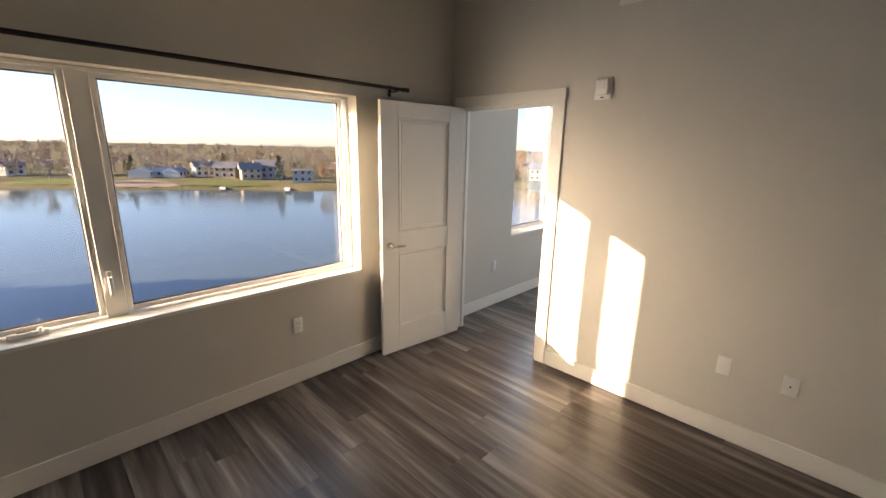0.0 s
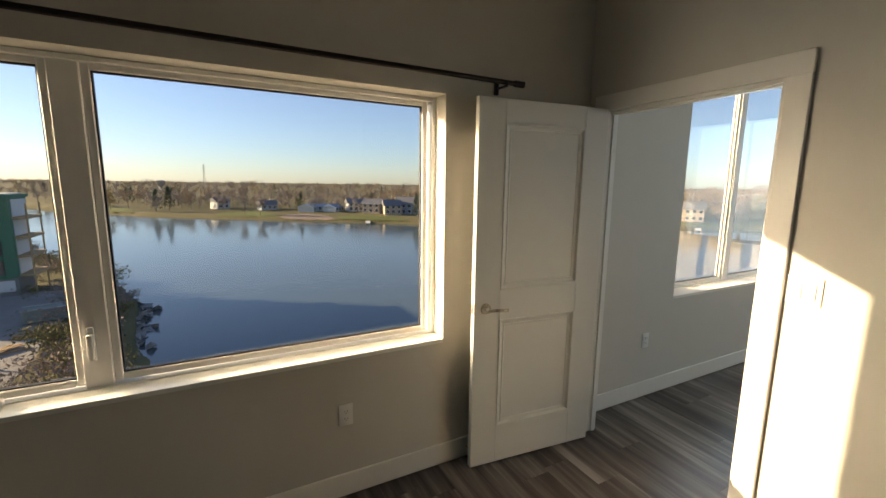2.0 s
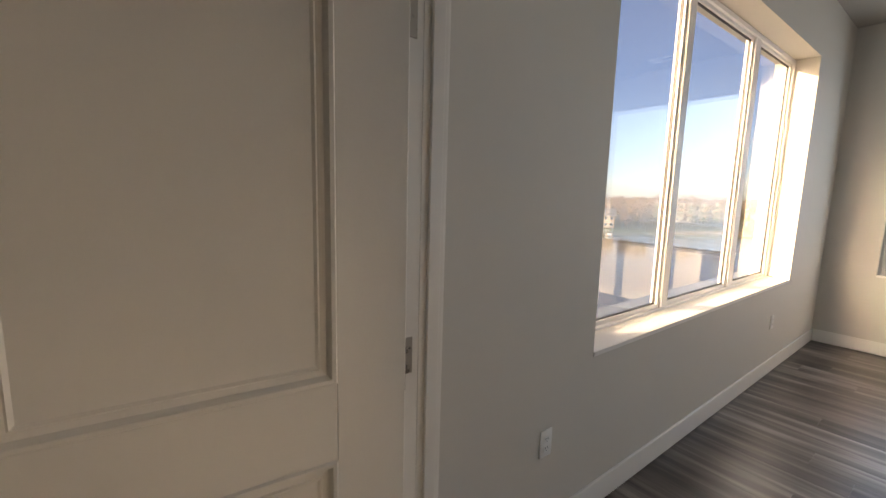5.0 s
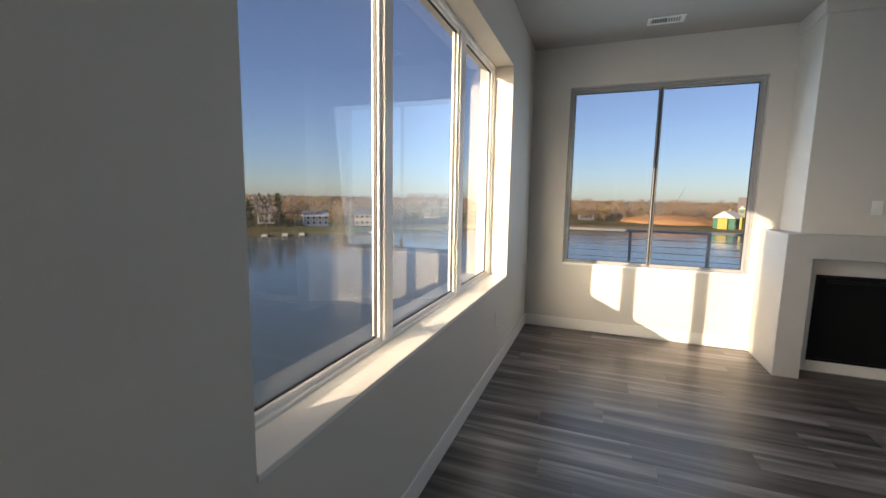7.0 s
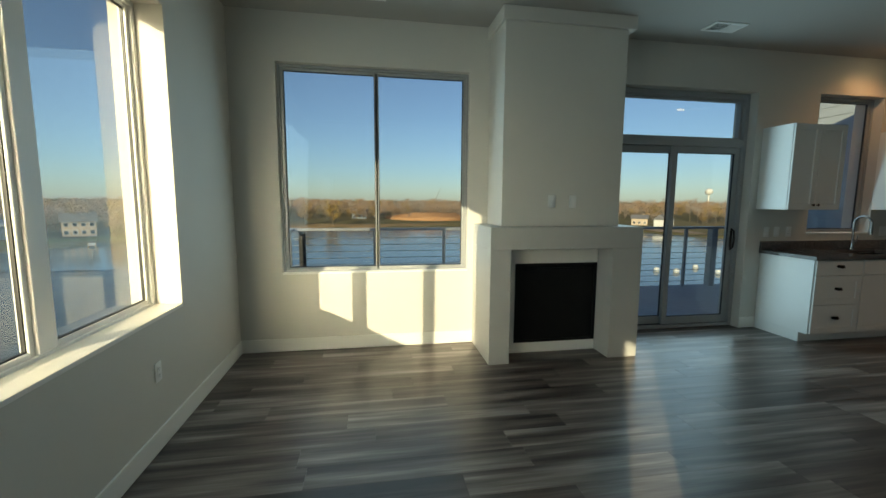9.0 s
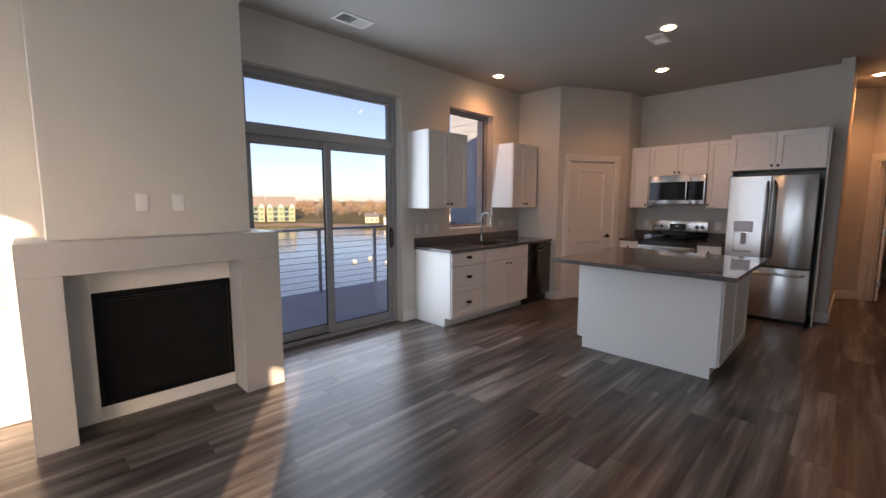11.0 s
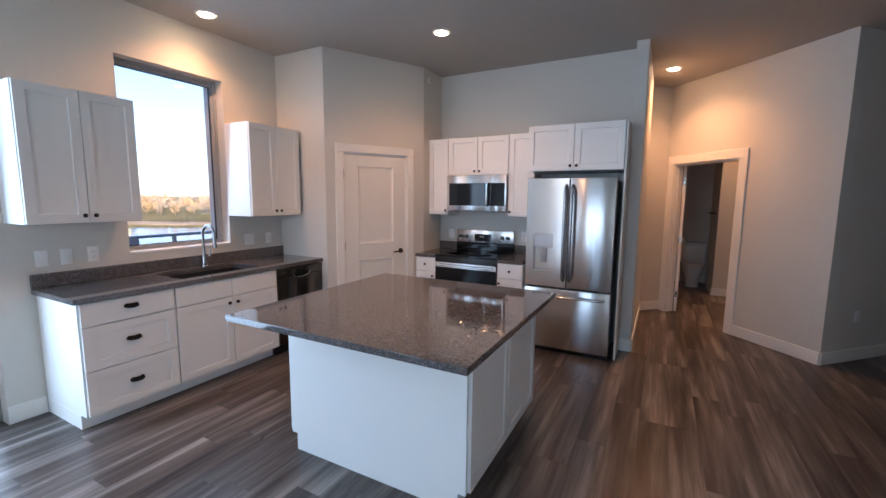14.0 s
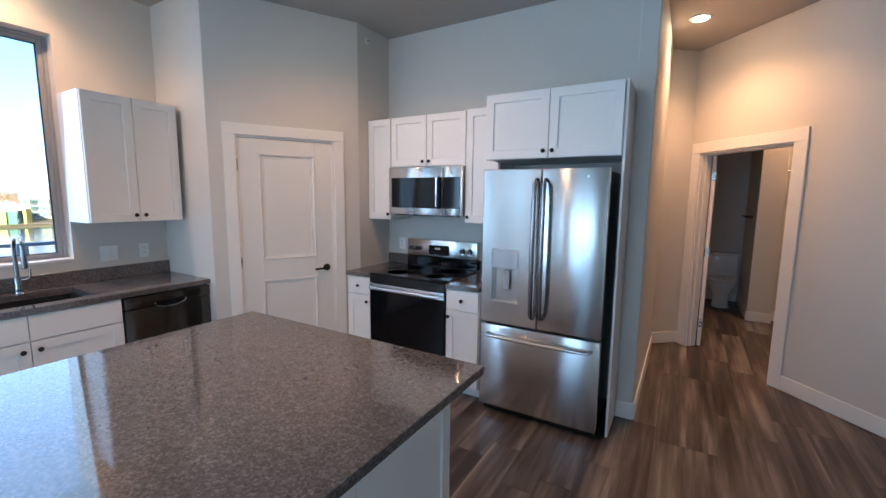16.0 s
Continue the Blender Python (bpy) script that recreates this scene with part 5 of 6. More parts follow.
for n_, lo_b, hi_b, r_lo, r_hi, mix in ((560, -29, 40, 26, 150, (0.40, 0.34, 0.14, 0.06, 0.06)), (900, -29, 64, 150, 640, (0.5, 0.36, 0.08, 0.03, 0.03)), (430, 40, 76, 22, 150, (0.36, 0.28, 0.18, 0.12, 0.06)),
                                        (520, 74, 108, 40, 160, (0.38, 0.17, 0.34, 0.10, 0.01)), (900, 64, 150, 130, 620, (0.46, 0.20, 0.30, 0.03, 0.01)), (330, 104, 150, 60, 160, (0.38, 0.16, 0.36, 0.09, 0.01))):
    for _ in range(n_):
        b_ = rgt.uniform(lo_b, hi_b)
        r_ = shore(b_)[1] + r_lo + (r_hi - r_lo) * rgt.random() ** 1.1
        i = int(rgt.choice(5, p=mix))
        w_, c_ = protos[i][rgt.integers(5)]
        h_ = rgt.uniform(5.0, 10.0) * (1.0 if r_hi < 200 else 1.05) * (0.86 if hi_b < 70 else 1.0)
        a_ = rgt.uniform(0, 6.283)
        rot = np.array(((math.cos(a_), math.sin(a_), 0), (-math.sin(a_), math.cos(a_), 0), (0, 0, 1))) * h_
        o_ = np.array(at(b_, r_))
        crowns[i].append(c_ @ rot + o_)
        woods.append(w_ @ rot + o_)
fw = tagged(new("far_woods"), "bare brown and rust coloured autumn woods across the lake", "woods", "", "stuff")
for i, (m_, _) in enumerate(kinds):
    q = new("crown", tri_mesh("crown", np.concatenate(crowns[i]), m_))
    q.parent = fw
    tagged(q, "", "", "", "stuff")
q = new("trunk", tri_mesh("trunk", np.concatenate(woods), BARK))
q.parent = fw
tagged(q, "", "", "", "stuff")


def tree(label, x_, y_, z_, h_, kind, seed, twigs=420, spread=0.34):
    rg2 = np.random.default_rng(seed)
    ev = kind == PINE
    w_, c_ = tree_arrays(rg2, h_, spread * h_ * (0.75 if ev else 1), twigs, 0.036 * h_, ev)
    root = thing("tree", label, "tree", pose(x_, y_, z_))
    for nm, arr, mm in (("trunk", w_, BARK), ("crown", c_, kind)):
        o_ = new(nm, tri_mesh(nm, arr, mm))
        o_.parent = root
    return root


SHORE_TREES = ((49.8, 12, 9.0, RUST, "orange-leaved lakeside tree on the far bank"), (46.4, 16, 12, TWIG2, "tall bare grey lakeside tree on the far bank"), (44.5, 10, 10, PINE, "dark green lakeside conifer on the far bank"), (47.8, 24, 12.5, PINE, "tall dark conifer behind the houses"),
               (54.5, 10, 7, GOLD, "golden lakeside tree on the far bank"), (61.5, 12, 7.5, TWIG, "bare brown lakeside tree on the far bank"), (63.5, 14, 9, TWIG2, "bare grey lakeside tree on the far bank"), (-6.9, 14, 9, PINE, "dark green conifer on the far shore"),
               (-5.7, 20, 10, PINE, "tall dark conifer on the far shore"), (8.9, 30, 7.5, PINE, "dark conifer beside the white houses"), (2.2, 10, 8, TWIG2, "bare grey lakeside tree on the far bank"), (4.0, 8, 7.5, TWIG, "bare brown lakeside tree on the far bank"),
               (24.2, 16, 9, PINE, "dark conifer between the houses"), (29.5, 8, 8, RUST, "rust-leaved lakeside tree on the far bank"), (31, 14, 9, TWIG, "bare brown lakeside tree on the far bank"), (-11.0, 12, 9, GOLD, "yellow willow on the far shore"),
               (-7.0, 12, 7, TWIG2, "bare grey lakeside tree on the far bank"), (84.5, 12, 12, GOLD, "large pale-branched lakeside tree on the far bank"), (81, 18, 10, GOLD, "golden lakeside tree on the far bank"), (77.5, 10, 8.5, RUST, "orange lakeside tree on the far bank"), (68.5, 30, 12, TWIG2, "large round bare tree beyond the shore"), (112.5, 40, 9, RUST, "rust-leaved tree on the far bank"))
for i, (b_, dr_, h_, k_, lab) in enumerate(SHORE_TREES):
    tree(lab, *at(b_, shore(b_)[1] + dr_), h_, k_, 100 + i)

# brush on the near shore
br_t, br_w = [], []
for i in range(250):
    f = rgt.random()
    y_ = 24 + 100 * f ** 1.3
    sx_ = float(np.interp(y_, [24, 31, 40, 53, 60, 83, 118, 130], [-4.5, -5.5, -7.0, -7.6, -10.5, -22.5, -41, -48]))
    x_ = sx_ - abs(rgt.normal(0, 1)) * 2.6 - 0.2
    h_ = rgt.uniform(0.7, 2.4)
    w_, c_ = tree_arrays(rgt, h_, 0.75 * h_, 230, 0.040 * h_ + 0.022)
    o_ = np.array((x_, y_, max(land_z(x_, y_), WATER_Z - 0.1)))
    br_t.append(c_ + o_)
    br_w.append(w_ + o_)
nb_ = tagged(new("shore_brush"), "tangled green and brown brush on the near bank", "brush", "", "stuff")
half = len(br_t) // 2
for nm, arr, mm in (("crown", br_t[:half], SHRUB), ("crown", br_t[half:], TWIG), ("stems", br_w, BARK)):
    o_ = new(nm, tri_mesh(nm, np.concatenate(arr), mm))
    o_.parent = nb_
    tagged(o_, "", "", "", "stuff")

# ---- houses across the lake ----
PALE = mat("house_white", (0.58, 0.58, 0.56), 0.7, vary=0.05, scale=0.5, fine=10, bump=0.05)
TAN = mat("house_tan", (0.42, 0.34, 0.26), 0.8, vary=0.08, scale=0.5, fine=10, bump=0.05)
BLUEH = mat("house_grey_blue", (0.26, 0.31, 0.37), 0.8, vary=0.08, scale=0.5, fine=10, bump=0.05)
ROOFG = mat("roof_grey", (0.16, 0.16, 0.17), 0.9, vary=0.12, scale=0.6, fine=12, bump=0.1)
ROOFB = mat("roof_blue_metal", (0.16, 0.24, 0.36), 0.5, vary=0.08, scale=0.6, fine=12, bump=0.1)
ROOFW = mat("roof_pale", (0.60, 0.60, 0.58), 0.8, vary=0.05, scale=0.6, fine=12, bump=0.1)
GREENB = mat("green_sheathing", (0.055, 0.17, 0.105), 0.7, vary=0.12, scale=0.6, fine=8, bump=0.05)
YELLOWB = mat("yellow_sheathing", (0.45, 0.36, 0.07), 0.7, vary=0.1, scale=0.6, fine=8, bump=0.05)
WINDARK = mat("far_window_glass", (0.03, 0.035, 0.045), 0.08, vary=0.1, scale=0.5, bump=0.0)
TIMBER = mat("raw_timber", (0.42, 0.28, 0.15), 0.85, vary=0.12, scale=2, fine=30, bump=0.1)


def gable_roof(w_, d_, z_, rise, over=0.5):
    bm_ = bmesh.new()
    x1_, y1_ = w_ / 2 + over, d_ / 2 + over
    v = [bm_.verts.new(p) for p in ((-x1_, -y1_, z_), (x1_, -y1_, z_), (x1_, y1_, z_), (-x1_, y1_, z_), (-x1_, 0, z_ + rise), (x1_, 0, z_ + rise))]
    for f in ((0, 1, 5, 4), (2, 3, 4, 5), (0, 4, 3), (1, 2, 5), (0, 3, 2, 1)):
        bm_.faces.new([v[k] for k in f])
    return bm_


def house(label, b_, dr_, w_, d_, h_, wall_m, roof_m, turn=0, storeys=1, rise=2.2, cols=4):
    """A house facing the lake: walls, gabled roof, windows with panes, door, chimney."""
    x_, y_, z_ = at(b_, shore(b_)[1] + dr_)
    w_, d_, h_, rise = w_ * 0.84, d_ * 0.84, h_ * 0.88, rise * 0.95
    r_ = thing("house", label, "house", pose(x_, y_, z_ - 0.3, 0, 0, -b_ + turn))
    part("wall", boxes([(-w_ / 2, -d_ / 2, 0, w_ / 2, d_ / 2, h_)]), wall_m, r_)
    rf = part("roof", gable_roof(w_, d_, h_, rise), roof_m, r_)
    part("chimney", boxes([(w_ * 0.2, 0.4, h_ + rise * 0.4, w_ * 0.2 + 0.7, 1.1, h_ + rise + 0.7)]), TAN, rf)
    for s in range(storeys):
        for c in range(cols):
            cx = -w_ / 2 + w_ * (c + 0.5) / cols
            z0_ = 0.9 + s * h_ / storeys
            wn_ = part("window", boxes([(cx - 0.62, -d_ / 2 - 0.06, z0_, cx + 0.62, -d_ / 2 + 0.02, z0_ + 1.3)], 0.0), PALE, r_)
            part("pane", boxes([(cx - 0.52, -d_ / 2 - 0.09, z0_ + 0.1, cx + 0.52, -d_ / 2 - 0.061, z0_ + 1.2)]), WINDARK, wn_)
    return r_


house("long white house with a blue metal roof across the lake", 9.9, 30, 9, 8, 2.6, PALE, ROOFW, 70, 1, 1.5, 3)
house("white house with a blue metal roof across the lake", 11.3, 33, 9, 7, 2.4, PALE, ROOFB, 0, 1, 1.4, 3)
house("white house with a blue metal roof across the lake", 13.0, 31, 8, 7, 2.5, PALE, ROOFB, 60, 1, 1.5, 3)
house("white two-storey house across the lake", 16.0, 36, 10, 8, 4.2, PALE, ROOFG, 15, 2, 2.2, 4)
house("tan two-storey house across the lake", 18.3, 30, 9, 8, 4.5, TAN, ROOFG, -20, 2, 2.4, 3)
house("tan and grey house across the lake", 20.8, 26, 8, 7, 4.4, TAN, ROOFG, 10, 2, 2.6, 3)
house("large grey-blue house with a tall roof across the lake", 23.0, 32, 11, 9, 4.8, BLUEH, ROOFG, -10, 2, 3.2, 4)
house("modern dark house with white window frames across the lake", 27.0, 18, 8, 7, 5.2, BLUEH, ROOFG, 0, 2, 0.6, 3)
house("small grey house across the lake", 4.8, 36, 8, 7, 3.0, BLUEH, ROOFG, 20, 1, 2.0, 3)
house("small white house among trees across the lake", -0.5, 40, 7, 7, 4.0, PALE, ROOFG, 30, 2, 2.0, 2)
house("blue-white lakeside house across the lake", 52.3, 26, 11, 8, 4.6, BLUEH, ROOFW, 10, 2, 2.0, 4)
house("white house behind trees across the lake", 46.4, 40, 8, 8, 5.4, PALE, ROOFG, 0, 2, 2.2, 3)
house("tan gabled lakeside house across the lake", 58.6, 24, 10, 9, 5.6, TAN, ROOFG, 0, 2, 3.0, 4)
house("white box-shaped house across the lake", 67.6, 62, 10, 8, 5.5, PALE, ROOFW, 0, 2, 0.5, 3)
house("long pale house on the far rise", 64.5, 190, 24, 9, 3.5, PALE, ROOFW, 0, 1, 1.6, 6)
house("grey house among trees across the lake", 88.0, 60, 10, 8, 4.5, BLUEH, ROOFG, 0, 2, 2.0, 3)
house("white gabled house across the lake", 127.0, 22, 8, 7, 4.8, PALE, ROOFG, 60, 2, 2.6, 3)
house("tan house across the lake", 124.4, 34, 9, 8, 4.0, TAN, ROOFG, 0, 1, 2.0, 3)
house("white lakeside house across the lake", 135.0, 40, 12, 8, 4.2, PALE, ROOFW, 0, 1, 1.6, 4)
yh = house("unfinished house in yellow and green sheathing with a pale roof", 103.4, 16, 13, 11, 6.2, GREENB, ROOFW, 70, 2, 3.6, 4)
part("bay", boxes([(-2.6, -6.4, 0, 2.6, -5.51, 6.0)]), YELLOWB, yh, "yellow sheathed bay")
part("bay", boxes([(-7.1, -2.0, 0, -6.51, 2.0, 5.2)]), YELLOWB, yh, "yellow sheathed bay")
CREAM = mat("house_cream", (0.30, 0.27, 0.18), 0.8, vary=0.06, scale=0.5, fine=10, bump=0.05)
ROOFT = mat("roof_taupe", (0.21, 0.185, 0.17), 0.9, vary=0.1, scale=0.6, fine=12, bump=0.1)


def gable_front(x0_, x1_, y0_, y1_, z_, rise):
    """A cross gable: its ridge runs along y, its triangle faces -y."""
    bm_ = bmesh.new()
    xm = (x0_ + x1_) / 2
    v_ = [bm_.verts.new(p) for p in ((x0_, y0_, z_), (x1_, y0_, z_), (xm, y0_, z_ + rise), (x0_, y1_, z_), (x1_, y1_, z_), (xm, y1_, z_ + rise))]
    for f in ((0, 1, 2), (3, 5, 4), (0, 2, 5, 3), (1, 4, 5, 2), (0, 3, 4, 1)):
        bm_.faces.new([v_[k] for k in f])
    return bm_


def apartment(b_, dr_, w_):
    """A three-storey apartment house: cream wings under cross gables, green sheathed bays with balconies between them."""
    x_, y_, z_ = at(b_, shore(b_)[1] + dr_)
    r_ = thing("apartment_house", "unfinished three-storey apartment house with cream gabled wings and green bays", "building", pose(x_, y_, z_ - 0.3, 0, 0, -b_), "apartment houses across the lake")
    st, d_ = 2.9, 13.0
    h_ = 3 * st
    part("wall", boxes([(-w_ / 2, -d_ / 2, 0, w_ / 2, d_ / 2, h_)]), GREENB, r_, "green sheathed wall")
    rf = part("roof", gable_roof(w_, d_, h_, 6.2, 0.6), ROOFT, r_)
    n_ = 3
    ww = w_ / (2 * n_ - 1)
    for k in range(n_):
        x0_ = -w_ / 2 + 2 * k * ww
        wing = part("wing", boxes([(x0_, -d_ / 2 - 1.4, 0, x0_ + ww, -d_ / 2 - 0.001, h_)]), CREAM, r_, "cream sided wing")
        part("gable", gable_front(x0_ + 0.1, x0_ + ww - 0.1, -d_ / 2 - 1.38, -0.3, h_, 1.7), PALE, rf)
        part("gable_roof", gable_front(x0_ - 0.4, x0_ + ww + 0.4, -d_ / 2 - 1.2, -0.2, h_ + 0.25, 1.9), ROOFT, rf)
        for s_ in range(3):
            wn_ = part("window", boxes([(x0_ + ww * 0.22, -d_ / 2 - 1.46, s_ * st + 0.9, x0_ + ww * 0.78, -d_ / 2 - 1.401, s_ * st + 2.3)]), GREENB, wing)
    for k in range(n_ - 1):
        x0_ = -w_ / 2 + (2 * k + 1) * ww
        for s_ in range(3):
            bc = part("balcony", boxes([(x0_ + 0.05, -d_ / 2 - 1.3, s_ * st + 0.02, x0_ + ww - 0.05, -d_ / 2 - 0.002, s_ * st + 0.22), (x0_ + 0.05, -d_ / 2 - 1.3, s_ * st + 0.9, x0_ + ww - 0.05, -d_ / 2 - 1.22, s_ * st + 1.0)]), PALE, r_, "pale balcony with a rail")
            part("window", boxes([(x0_ + ww * 0.2, -d_ / 2 - 0.06, s_ * st + 0.3, x0_ + ww * 0.8, -d_ / 2 - 0.003, s_ * st + 2.3)]), WINDARK, r_)


for b_, dr_ in ((105.9, 44), (109.4, 40), (113.0, 42)):
    apartment(b_, dr_, 15.5)
md = thing("dirt_mound", "bare orange dirt mound on the building site across the lake", "dirt mound", pose(*at(97.3, shore(97.3)[1] + 44)))
bm = bmesh.new()
bmesh.ops.create_icosphere(bm, subdivisions=4, radius=1.0)
for v in bm.verts:
    v.co = Vector((v.co.x * 26 * (1 + 0.15 * noise.noise(v.co * 2)), v.co.y * 14, max(-0.5, v.co.z * 4.2 + 1.1 * noise.noise(v.co * 3.1))))
md.rotation_mode = "XYZ"
md.rotation_euler = (0, 0, radians(-97.3))
part("mound", bm, DIRT, md, "", True)

# ---- towers, crane, buoys ----
STEELG = mat("galvanised_steel", (0.36, 0.36, 0.37), 0.5, 0.6, vary=0.06, bump=0.0)
for b_, r_, h_ in ((-12.6, 520, 34), (-2.2, 620, 30)):
    x_, y_, z_ = at(b_, r_)
    tw = thing("transmission_tower", "grey lattice transmission tower beyond the far shore", "pylon", pose(x_, y_, z_))
    bm = bmesh.new()
    for sx_ in (-1, 1):
        for sy_ in (-1, 1):
            cyl(bm, (1.5 * sx_, 1.5 * sy_, 0), (0.3 * sx_, 0.3 * sy_, h_), 0.28, 0.14, 5)
    for k in range(9):
        s0, s1 = 1.5 - 1.2 * k / 9, 1.5 - 1.2 * (k + 1) / 9
        for sx_, sy_ in ((1, 1), (1, -1), (-1, -1), (-1, 1)):
            cyl(bm, (s0 * sx_, s0 * sy_, h_ * k / 9), (-s1 * sy_, s1 * sx_, h_ * (k + 1) / 9), 0.12, None, 4)
    part("mast", bm, STEELG, tw)
    for zf in (0.70, 0.80, 0.90):
        part("crossarm", boxes([(-2.4, -0.15, h_ * zf, 2.4, 0.15, h_ * zf + 0.4)]), STEELG, tw)
x_, y_, z_ = at(98.0, 420)
cn = thing("crane", "thin lattice crane boom on the far building site", "crane", pose(x_, y_, z_))
part("boom", cyl(bmesh.new(), (0, 0, 2), (-9, -7, 20), 0.35, 0.2, 6), STEELG, cn)
part("cab", boxes([(-1.5, -1.2, 0, 1.5, 1.2, 2.4)], 0.1), YELLOWB, cn)
x_, y_, z_ = at(132.0, 560)
wt = thing("water_tower", "white water tower on the horizon", "water tower", pose(x_, y_, z_))
part("tank", revolve([(0.5, 15), (3.4, 17), (4.2, 19.5), (3.0, 22), (0.4, 22.8)], 20), PALE, wt, "", True)
part("column", cyl(bmesh.new(), (0, 0, 0), (0, 0, 15.5), 1.2, 0.8, 14), PALE, wt, "", True)
x_, y_, z_ = at(-6.5, 450)
wt = thing("water_tower", "grey cup-shaped water tower above the far woods", "water tower", pose(x_, y_, z_))
WT_H = 2.6 - z_
part("tank", revolve([(0.8, WT_H - 7.0), (1.6, WT_H - 5.5), (3.4, WT_H - 3.6), (3.7, WT_H - 0.9), (2.6, WT_H - 0.2), (0.3, WT_H)], 20), STEELG, wt, "", True)
part("column", cyl(bmesh.new(), (0, 0, 0), (0, 0, WT_H - 6.8), 1.1, 0.8, 14), STEELG, wt, "", True)
bu = None
for k in range(9):
    b_, r_ = 121 + 2.1 * k, 96 + 5 * math.sin(k * 1.9)
    m_ = pose(r_ * math.sin(radians(b_)), r_ * math.cos(radians(b_)), WATER_Z)
    if bu is None:
        bu = thing("buoy", "small white mooring buoy on the lake", "buoy", m_, "white mooring buoys")
        part("float", ball(bmesh.new(), (0, 0, 0.25), 0.55), PALE, bu, "", True)
        part("collar", revolve([(0.56, 0.12), (0.60, 0.18), (0.60, 0.30), (0.56, 0.36)], 18), BLUEH, bu, "", True)
    else:
        copy_thing(bu, m_)
for b_, ln in ((17.6, 7), (25.0, 9), (46.2, 6), (48.6, 8), (50.6, 7), (59.5, 6)):
    far = shore(b_)[1]
    dk = thing("boat_dock", "pale wooden boat dock at the far shore", "dock", pose((far - ln / 2) * math.sin(radians(b_)), (far - ln / 2) * math.cos(radians(b_)), WATER_Z + 0.45, 0, 0, -b_), "lakeside docks")
    part("deck", boxes([(-0.9, -ln / 2, 0, 0.9, ln / 2 + 3, 0.16)]), PALE, dk)
    for sx_ in (-0.8, 0.8):
        part("pile", cyl(bmesh.new(), (sx_, -ln / 2 + 0.3, -1.2), (sx_, -ln / 2 + 0.3, 0.7), 0.12, None, 8), TIMBER, dk)

# ---- building site on the near bank ----
GZ = -11.1
v = [(-60, 27), (-13.5, 27), (-11.5, 36), (-12.5, 46), (-13.0, 55), (-16, 62), (-60, 72)]
bm = bmesh.new()
bm.faces.new([bm.verts.new((x_, y_, GZ + 0.02)) for x_, y_ in v])
structure("road_lot", bm, LOT, "pale concrete lot of the building site", category="lot")
gb = thing("apartment_building", "four-storey apartment building under construction in green sheathing", "building", pose(-19.6, 61.3, GZ, 0, 0, 182))
BL, BH = 21.0, 10.7
part("wall", boxes([(0, -5.3, 2.0, BL, 0.0, BH)]), GREENB, gb, "green weather-barrier sheathing")
part("base_wall", boxes([(0, -5.25, 0.0, BL, -0.05, 2.0)]), mat("foundation_block", (0.20, 0.19, 0.18), 0.85, vary=0.1, scale=0.8, fine=6), gb, "grey concrete base storey")
part("parapet", boxes([(-0.2, -5.5, BH, BL + 0.2, 0.2, BH + 0.35)]), GREENB, gb)
part("roof", boxes([(0.2, -5.1, BH + 0.351, BL - 0.2, -0.2, BH + 0.45)]), ROOFW, gb)
FRB = mat("window_frame_dark", (0.05, 0.045, 0.04), 0.6, bump=0.0)
for s in range(4):
    z_ = 2.45 + 2.12 * s
    part("floor_band", boxes([(0.0, 0.001, z_ - 0.5, BL, 0.05, z_ - 0.32)]), mat("seam_tape", (0.03, 0.15, 0.08), 0.7, bump=0.0) if s == 0 else bpy.data.materials["seam_tape"], gb)
    for x_, n_ in ((2.3, 3), (6.8, 1), (10.4, 3), (14.6, 1), (18.6, 3)):
        wd = 2.6 if n_ == 3 else 1.7
        wn_ = part("window", boxes([(x_ - wd / 2 - 0.08, 0.002, z_ - 0.08, x_ + wd / 2 + 0.08, 0.10, z_ + (1.55 if n_ == 3 else 1.25))]), FRB, gb)
        for k in range(n_):
            a_, b_ = x_ - wd / 2 + wd * k / n_, x_ - wd / 2 + wd * (k + 1) / n_
            part("pane", boxes([(a_ + 0.05, 0.101, z_ + 0.03, b_ - 0.05, 0.13, z_ + (1.45 if n_ == 3 else 1.15))]), mat("pane_reflecting", (0.16, 0.12, 0.10), 0.25, vary=0.3, scale=1, bump=0.0) if (s, x_, k) == (0, 2.3, 0) else bpy.data.materials["pane_reflecting"], wn_)
    part("balcony", boxes([(-1.3, -5.2, z_ - 0.45, -0.001, -0.6, z_ - 0.20)]), TIMBER, gb, "raw timber balcony slab")
    part("wall_wrap", boxes([(-0.06, -5.0, z_ - 0.19, -0.002, -0.8, z_ + 1.7)]), PALE, gb, "white wrapped end wall")
for y_ in (-0.75, -5.0):
    part("balcony_post", boxes([(-1.25, y_ - 0.07, 0, -1.11, y_ + 0.07, BH - 0.6)]), TIMBER, gb)
for x_ in (1.1, 3.2):
    part("base_panel", boxes([(x_ - 0.8, -0.049, 0.5, x_ + 0.8, 0.0, 1.7)]), PALE, gb, "white panel in the base wall")
lp = thing("street_lamp", "grey street lamp on the building site", "street lamp", pose(-14.4, 38.2, GZ))
part("base", cyl(bmesh.new(), (0, 0, 0), (0, 0, 0.5), 0.28, 0.25, 14), LOT, lp, "", True)
part("pole", cyl(bmesh.new(), (0, 0, 0.5), (0, 0, 6.6), 0.10, 0.06, 10), STEELG, lp, "", True)
part("lamp_head", boxes([(-0.65, -0.14, 6.55, 0.15, 0.14, 6.7)], 0.03), STEELG, lp)
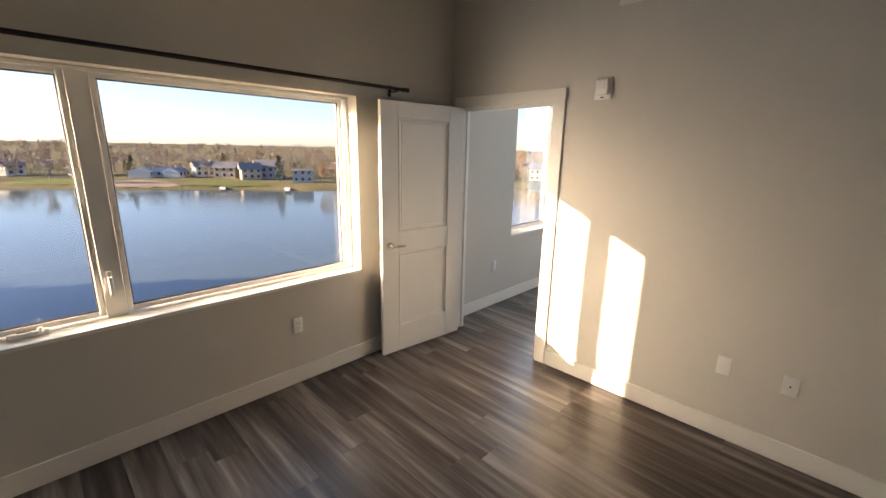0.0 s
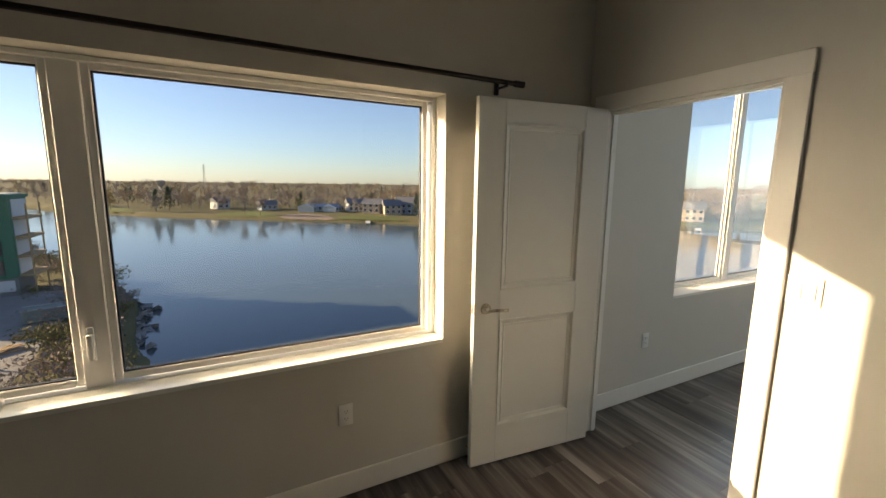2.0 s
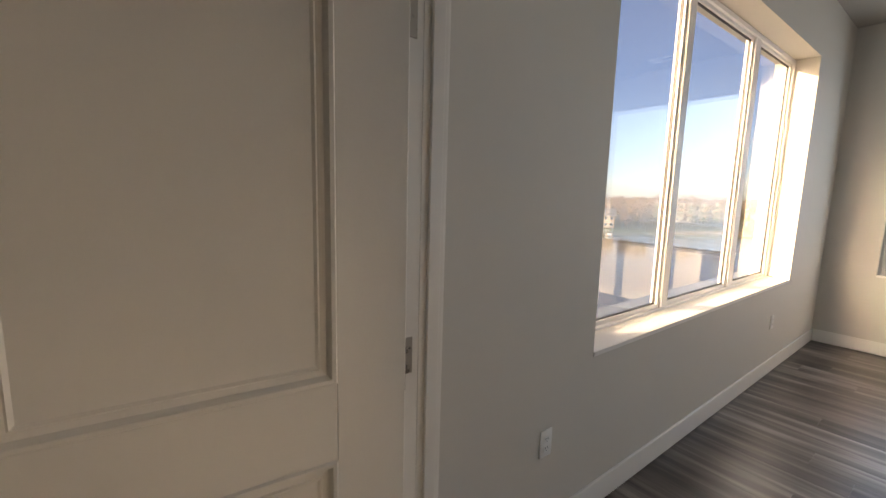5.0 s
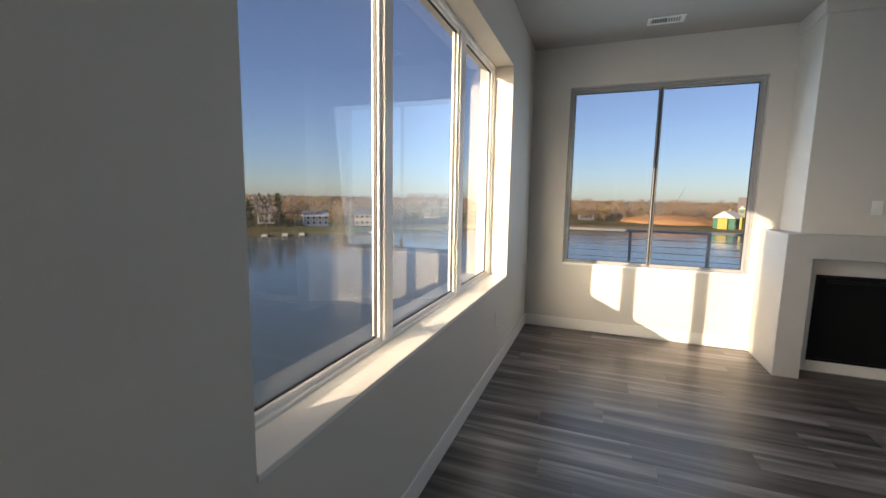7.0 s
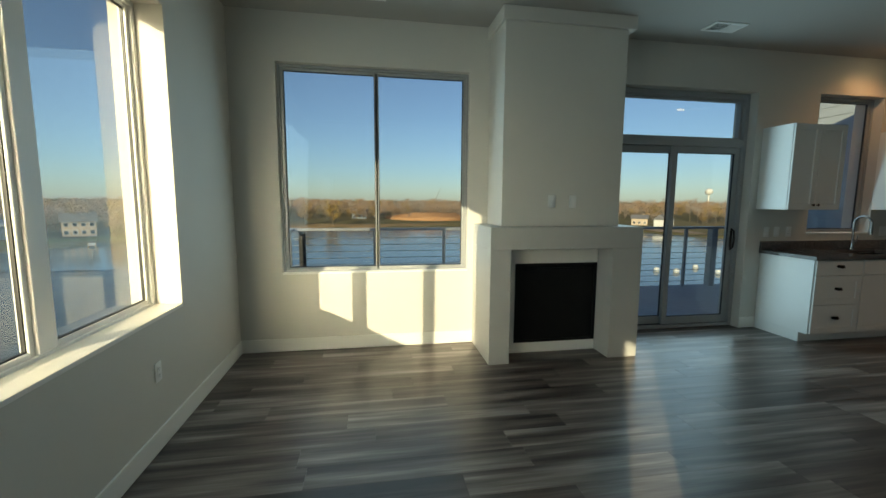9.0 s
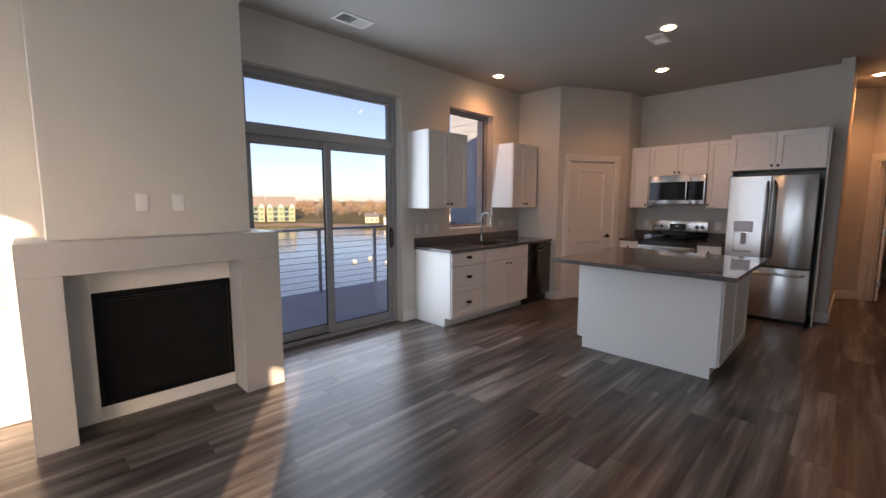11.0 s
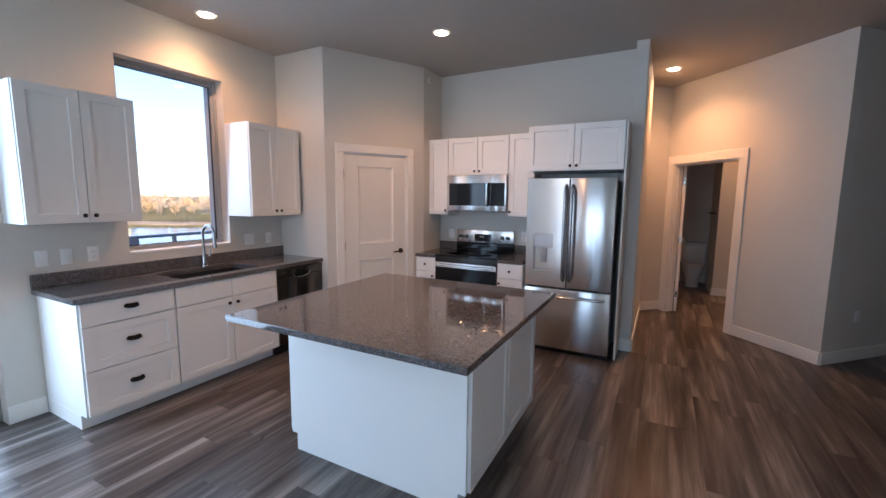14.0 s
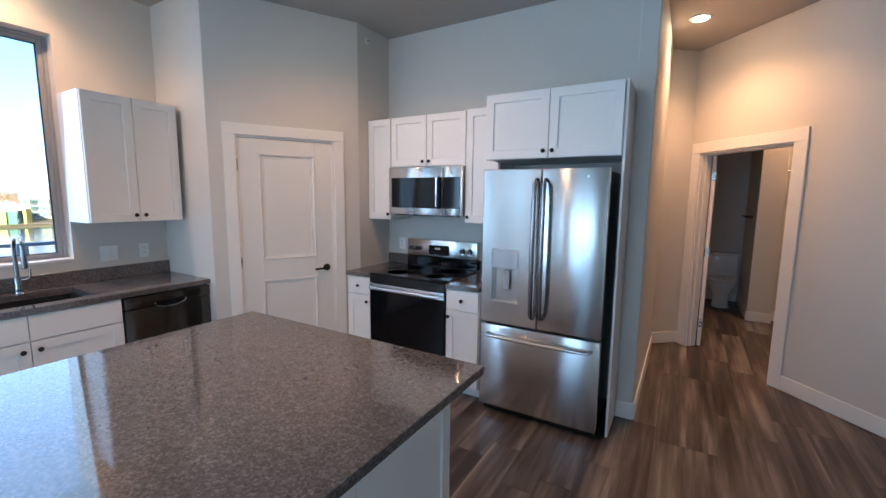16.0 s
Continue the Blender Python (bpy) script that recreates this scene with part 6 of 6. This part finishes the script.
for i, (x_, y_, n_, rz) in enumerate(((-13.2, 44.5, 6, 20), (-12.4, 46.6, 5, -30), (-14.2, 41.0, 5, 50))):
    pl = thing("lumber_pile", "loose pile of pale construction lumber on the lot", "lumber", pose(x_, y_, GZ + 0.02, 0, 0, rz), "lumber piles")
    for k in range(n_):
        part("board", boxes([(-1.4 + 0.1 * (k % 3), -0.5 + 0.2 * k, 0.02 + 0.09 * (k % 3), 1.4, -0.32 + 0.2 * k, 0.10 + 0.09 * (k % 3))]), TIMBER, pl).matrix_basis = pose(0, 0, 0.1 * (k % 2), 0, 0, 9 * (k - 2))
dp = thing("dumpster", "grey-green waste container on the lot", "waste container", pose(-13.6, 49.5, GZ + 0.02, 0, 0, 12))
part("bin", boxes([(-1.9, -0.9, 0.1, 1.9, 0.9, 1.2)], 0.04), mat("container_paint", (0.20, 0.24, 0.20), 0.6), dp)
part("rim", boxes([(-1.95, -0.95, 1.2, 1.95, -0.8, 1.3), (-1.95, 0.8, 1.2, 1.95, 0.95, 1.3)]), STEELG, dp)
rk = tagged(new("shore_rocks"), "grey rocks along the near bank", "rocks", "", "stuff")
tri = []
for i in range(260):
    y_ = 24 + 75 * rgt.random()
    x_ = float(np.interp(y_, [24, 31, 53, 83, 100], [-4.2, -5.2, -7.4, -21.6, -30])) + rgt.normal(0, 0.5)
    c_ = np.array((x_, y_, WATER_Z + 0.1))
    pts_ = c_ + rgt.normal(0, 0.36, (6, 3)) * (1, 1, 0.7)
    for a_ in range(6):
        for b_ in range(a_ + 1, 6):
            for d_ in range(b_ + 1, 6):
                if (a_ + b_ + d_) % 2:
                    tri.append((pts_[a_], pts_[b_], pts_[d_]))
o_ = new("rock", tri_mesh("rock", np.array(tri), mat("shore_rock", (0.26, 0.25, 0.24), 0.9, vary=0.2, scale=0.6, fine=8)))
o_.parent = rk
tagged(o_, "", "", "", "stuff")

# ---- floor planks ----
PW, PL = 0.178, 1.22
plank_meshes = {}


def plank_mesh(wd, ln):
    key = (round(wd, 3), round(ln, 3))
    if key not in plank_meshes:
        bm = boxes([(-wd / 2, -ln / 2, -0.0065, wd / 2, ln / 2, 0.0)], 0.0005)
        me = bpy.data.meshes.new("plank")
        bm.to_mesh(me)
        bm.free()
        me.materials.append(PLANK)
        plank_meshes[key] = me
    return plank_meshes[key]


floor = tagged(new("floor"), "dark grey-brown wood-look plank floor", "floor", "", "structure")
rest_v, rest_f = [], []
rng = random.Random(7)
x = -1.60
while x < EX - 0.01:
    x1 = min(x + PW, EX)
    y = -10.95 - rng.random() * PL
    while y < WY:
        a, b = max(y, -10.95), min(y + PL, WY)
        y += PL
        if b - a < 0.03:
            continue
        wd, ln, cx, cy = x1 - x - 0.0005, b - a - 0.0005, (x + x1) / 2, (a + b) / 2
        if cx > LX - 0.1 and cy > -5.9:
            p_ = new("plank", plank_mesh(wd, ln))
            p_.parent = floor
            p_.matrix_basis = pose(cx, cy, 0)
        else:
            n0 = len(rest_v)
            me = plank_mesh(wd, ln)
            rest_v.extend((v.co.x + cx, v.co.y + cy, v.co.z) for v in me.vertices)
            rest_f.extend(tuple(i + n0 for i in f.vertices) for f in me.polygons)
    x += PW
me = bpy.data.meshes.new("plank_rest")
me.from_pydata(rest_v, [], rest_f)
me.materials.append(PLANK)
pr = new("plank_rest", me)
pr.parent = floor
tagged(pr, "", "", "", "stuff")
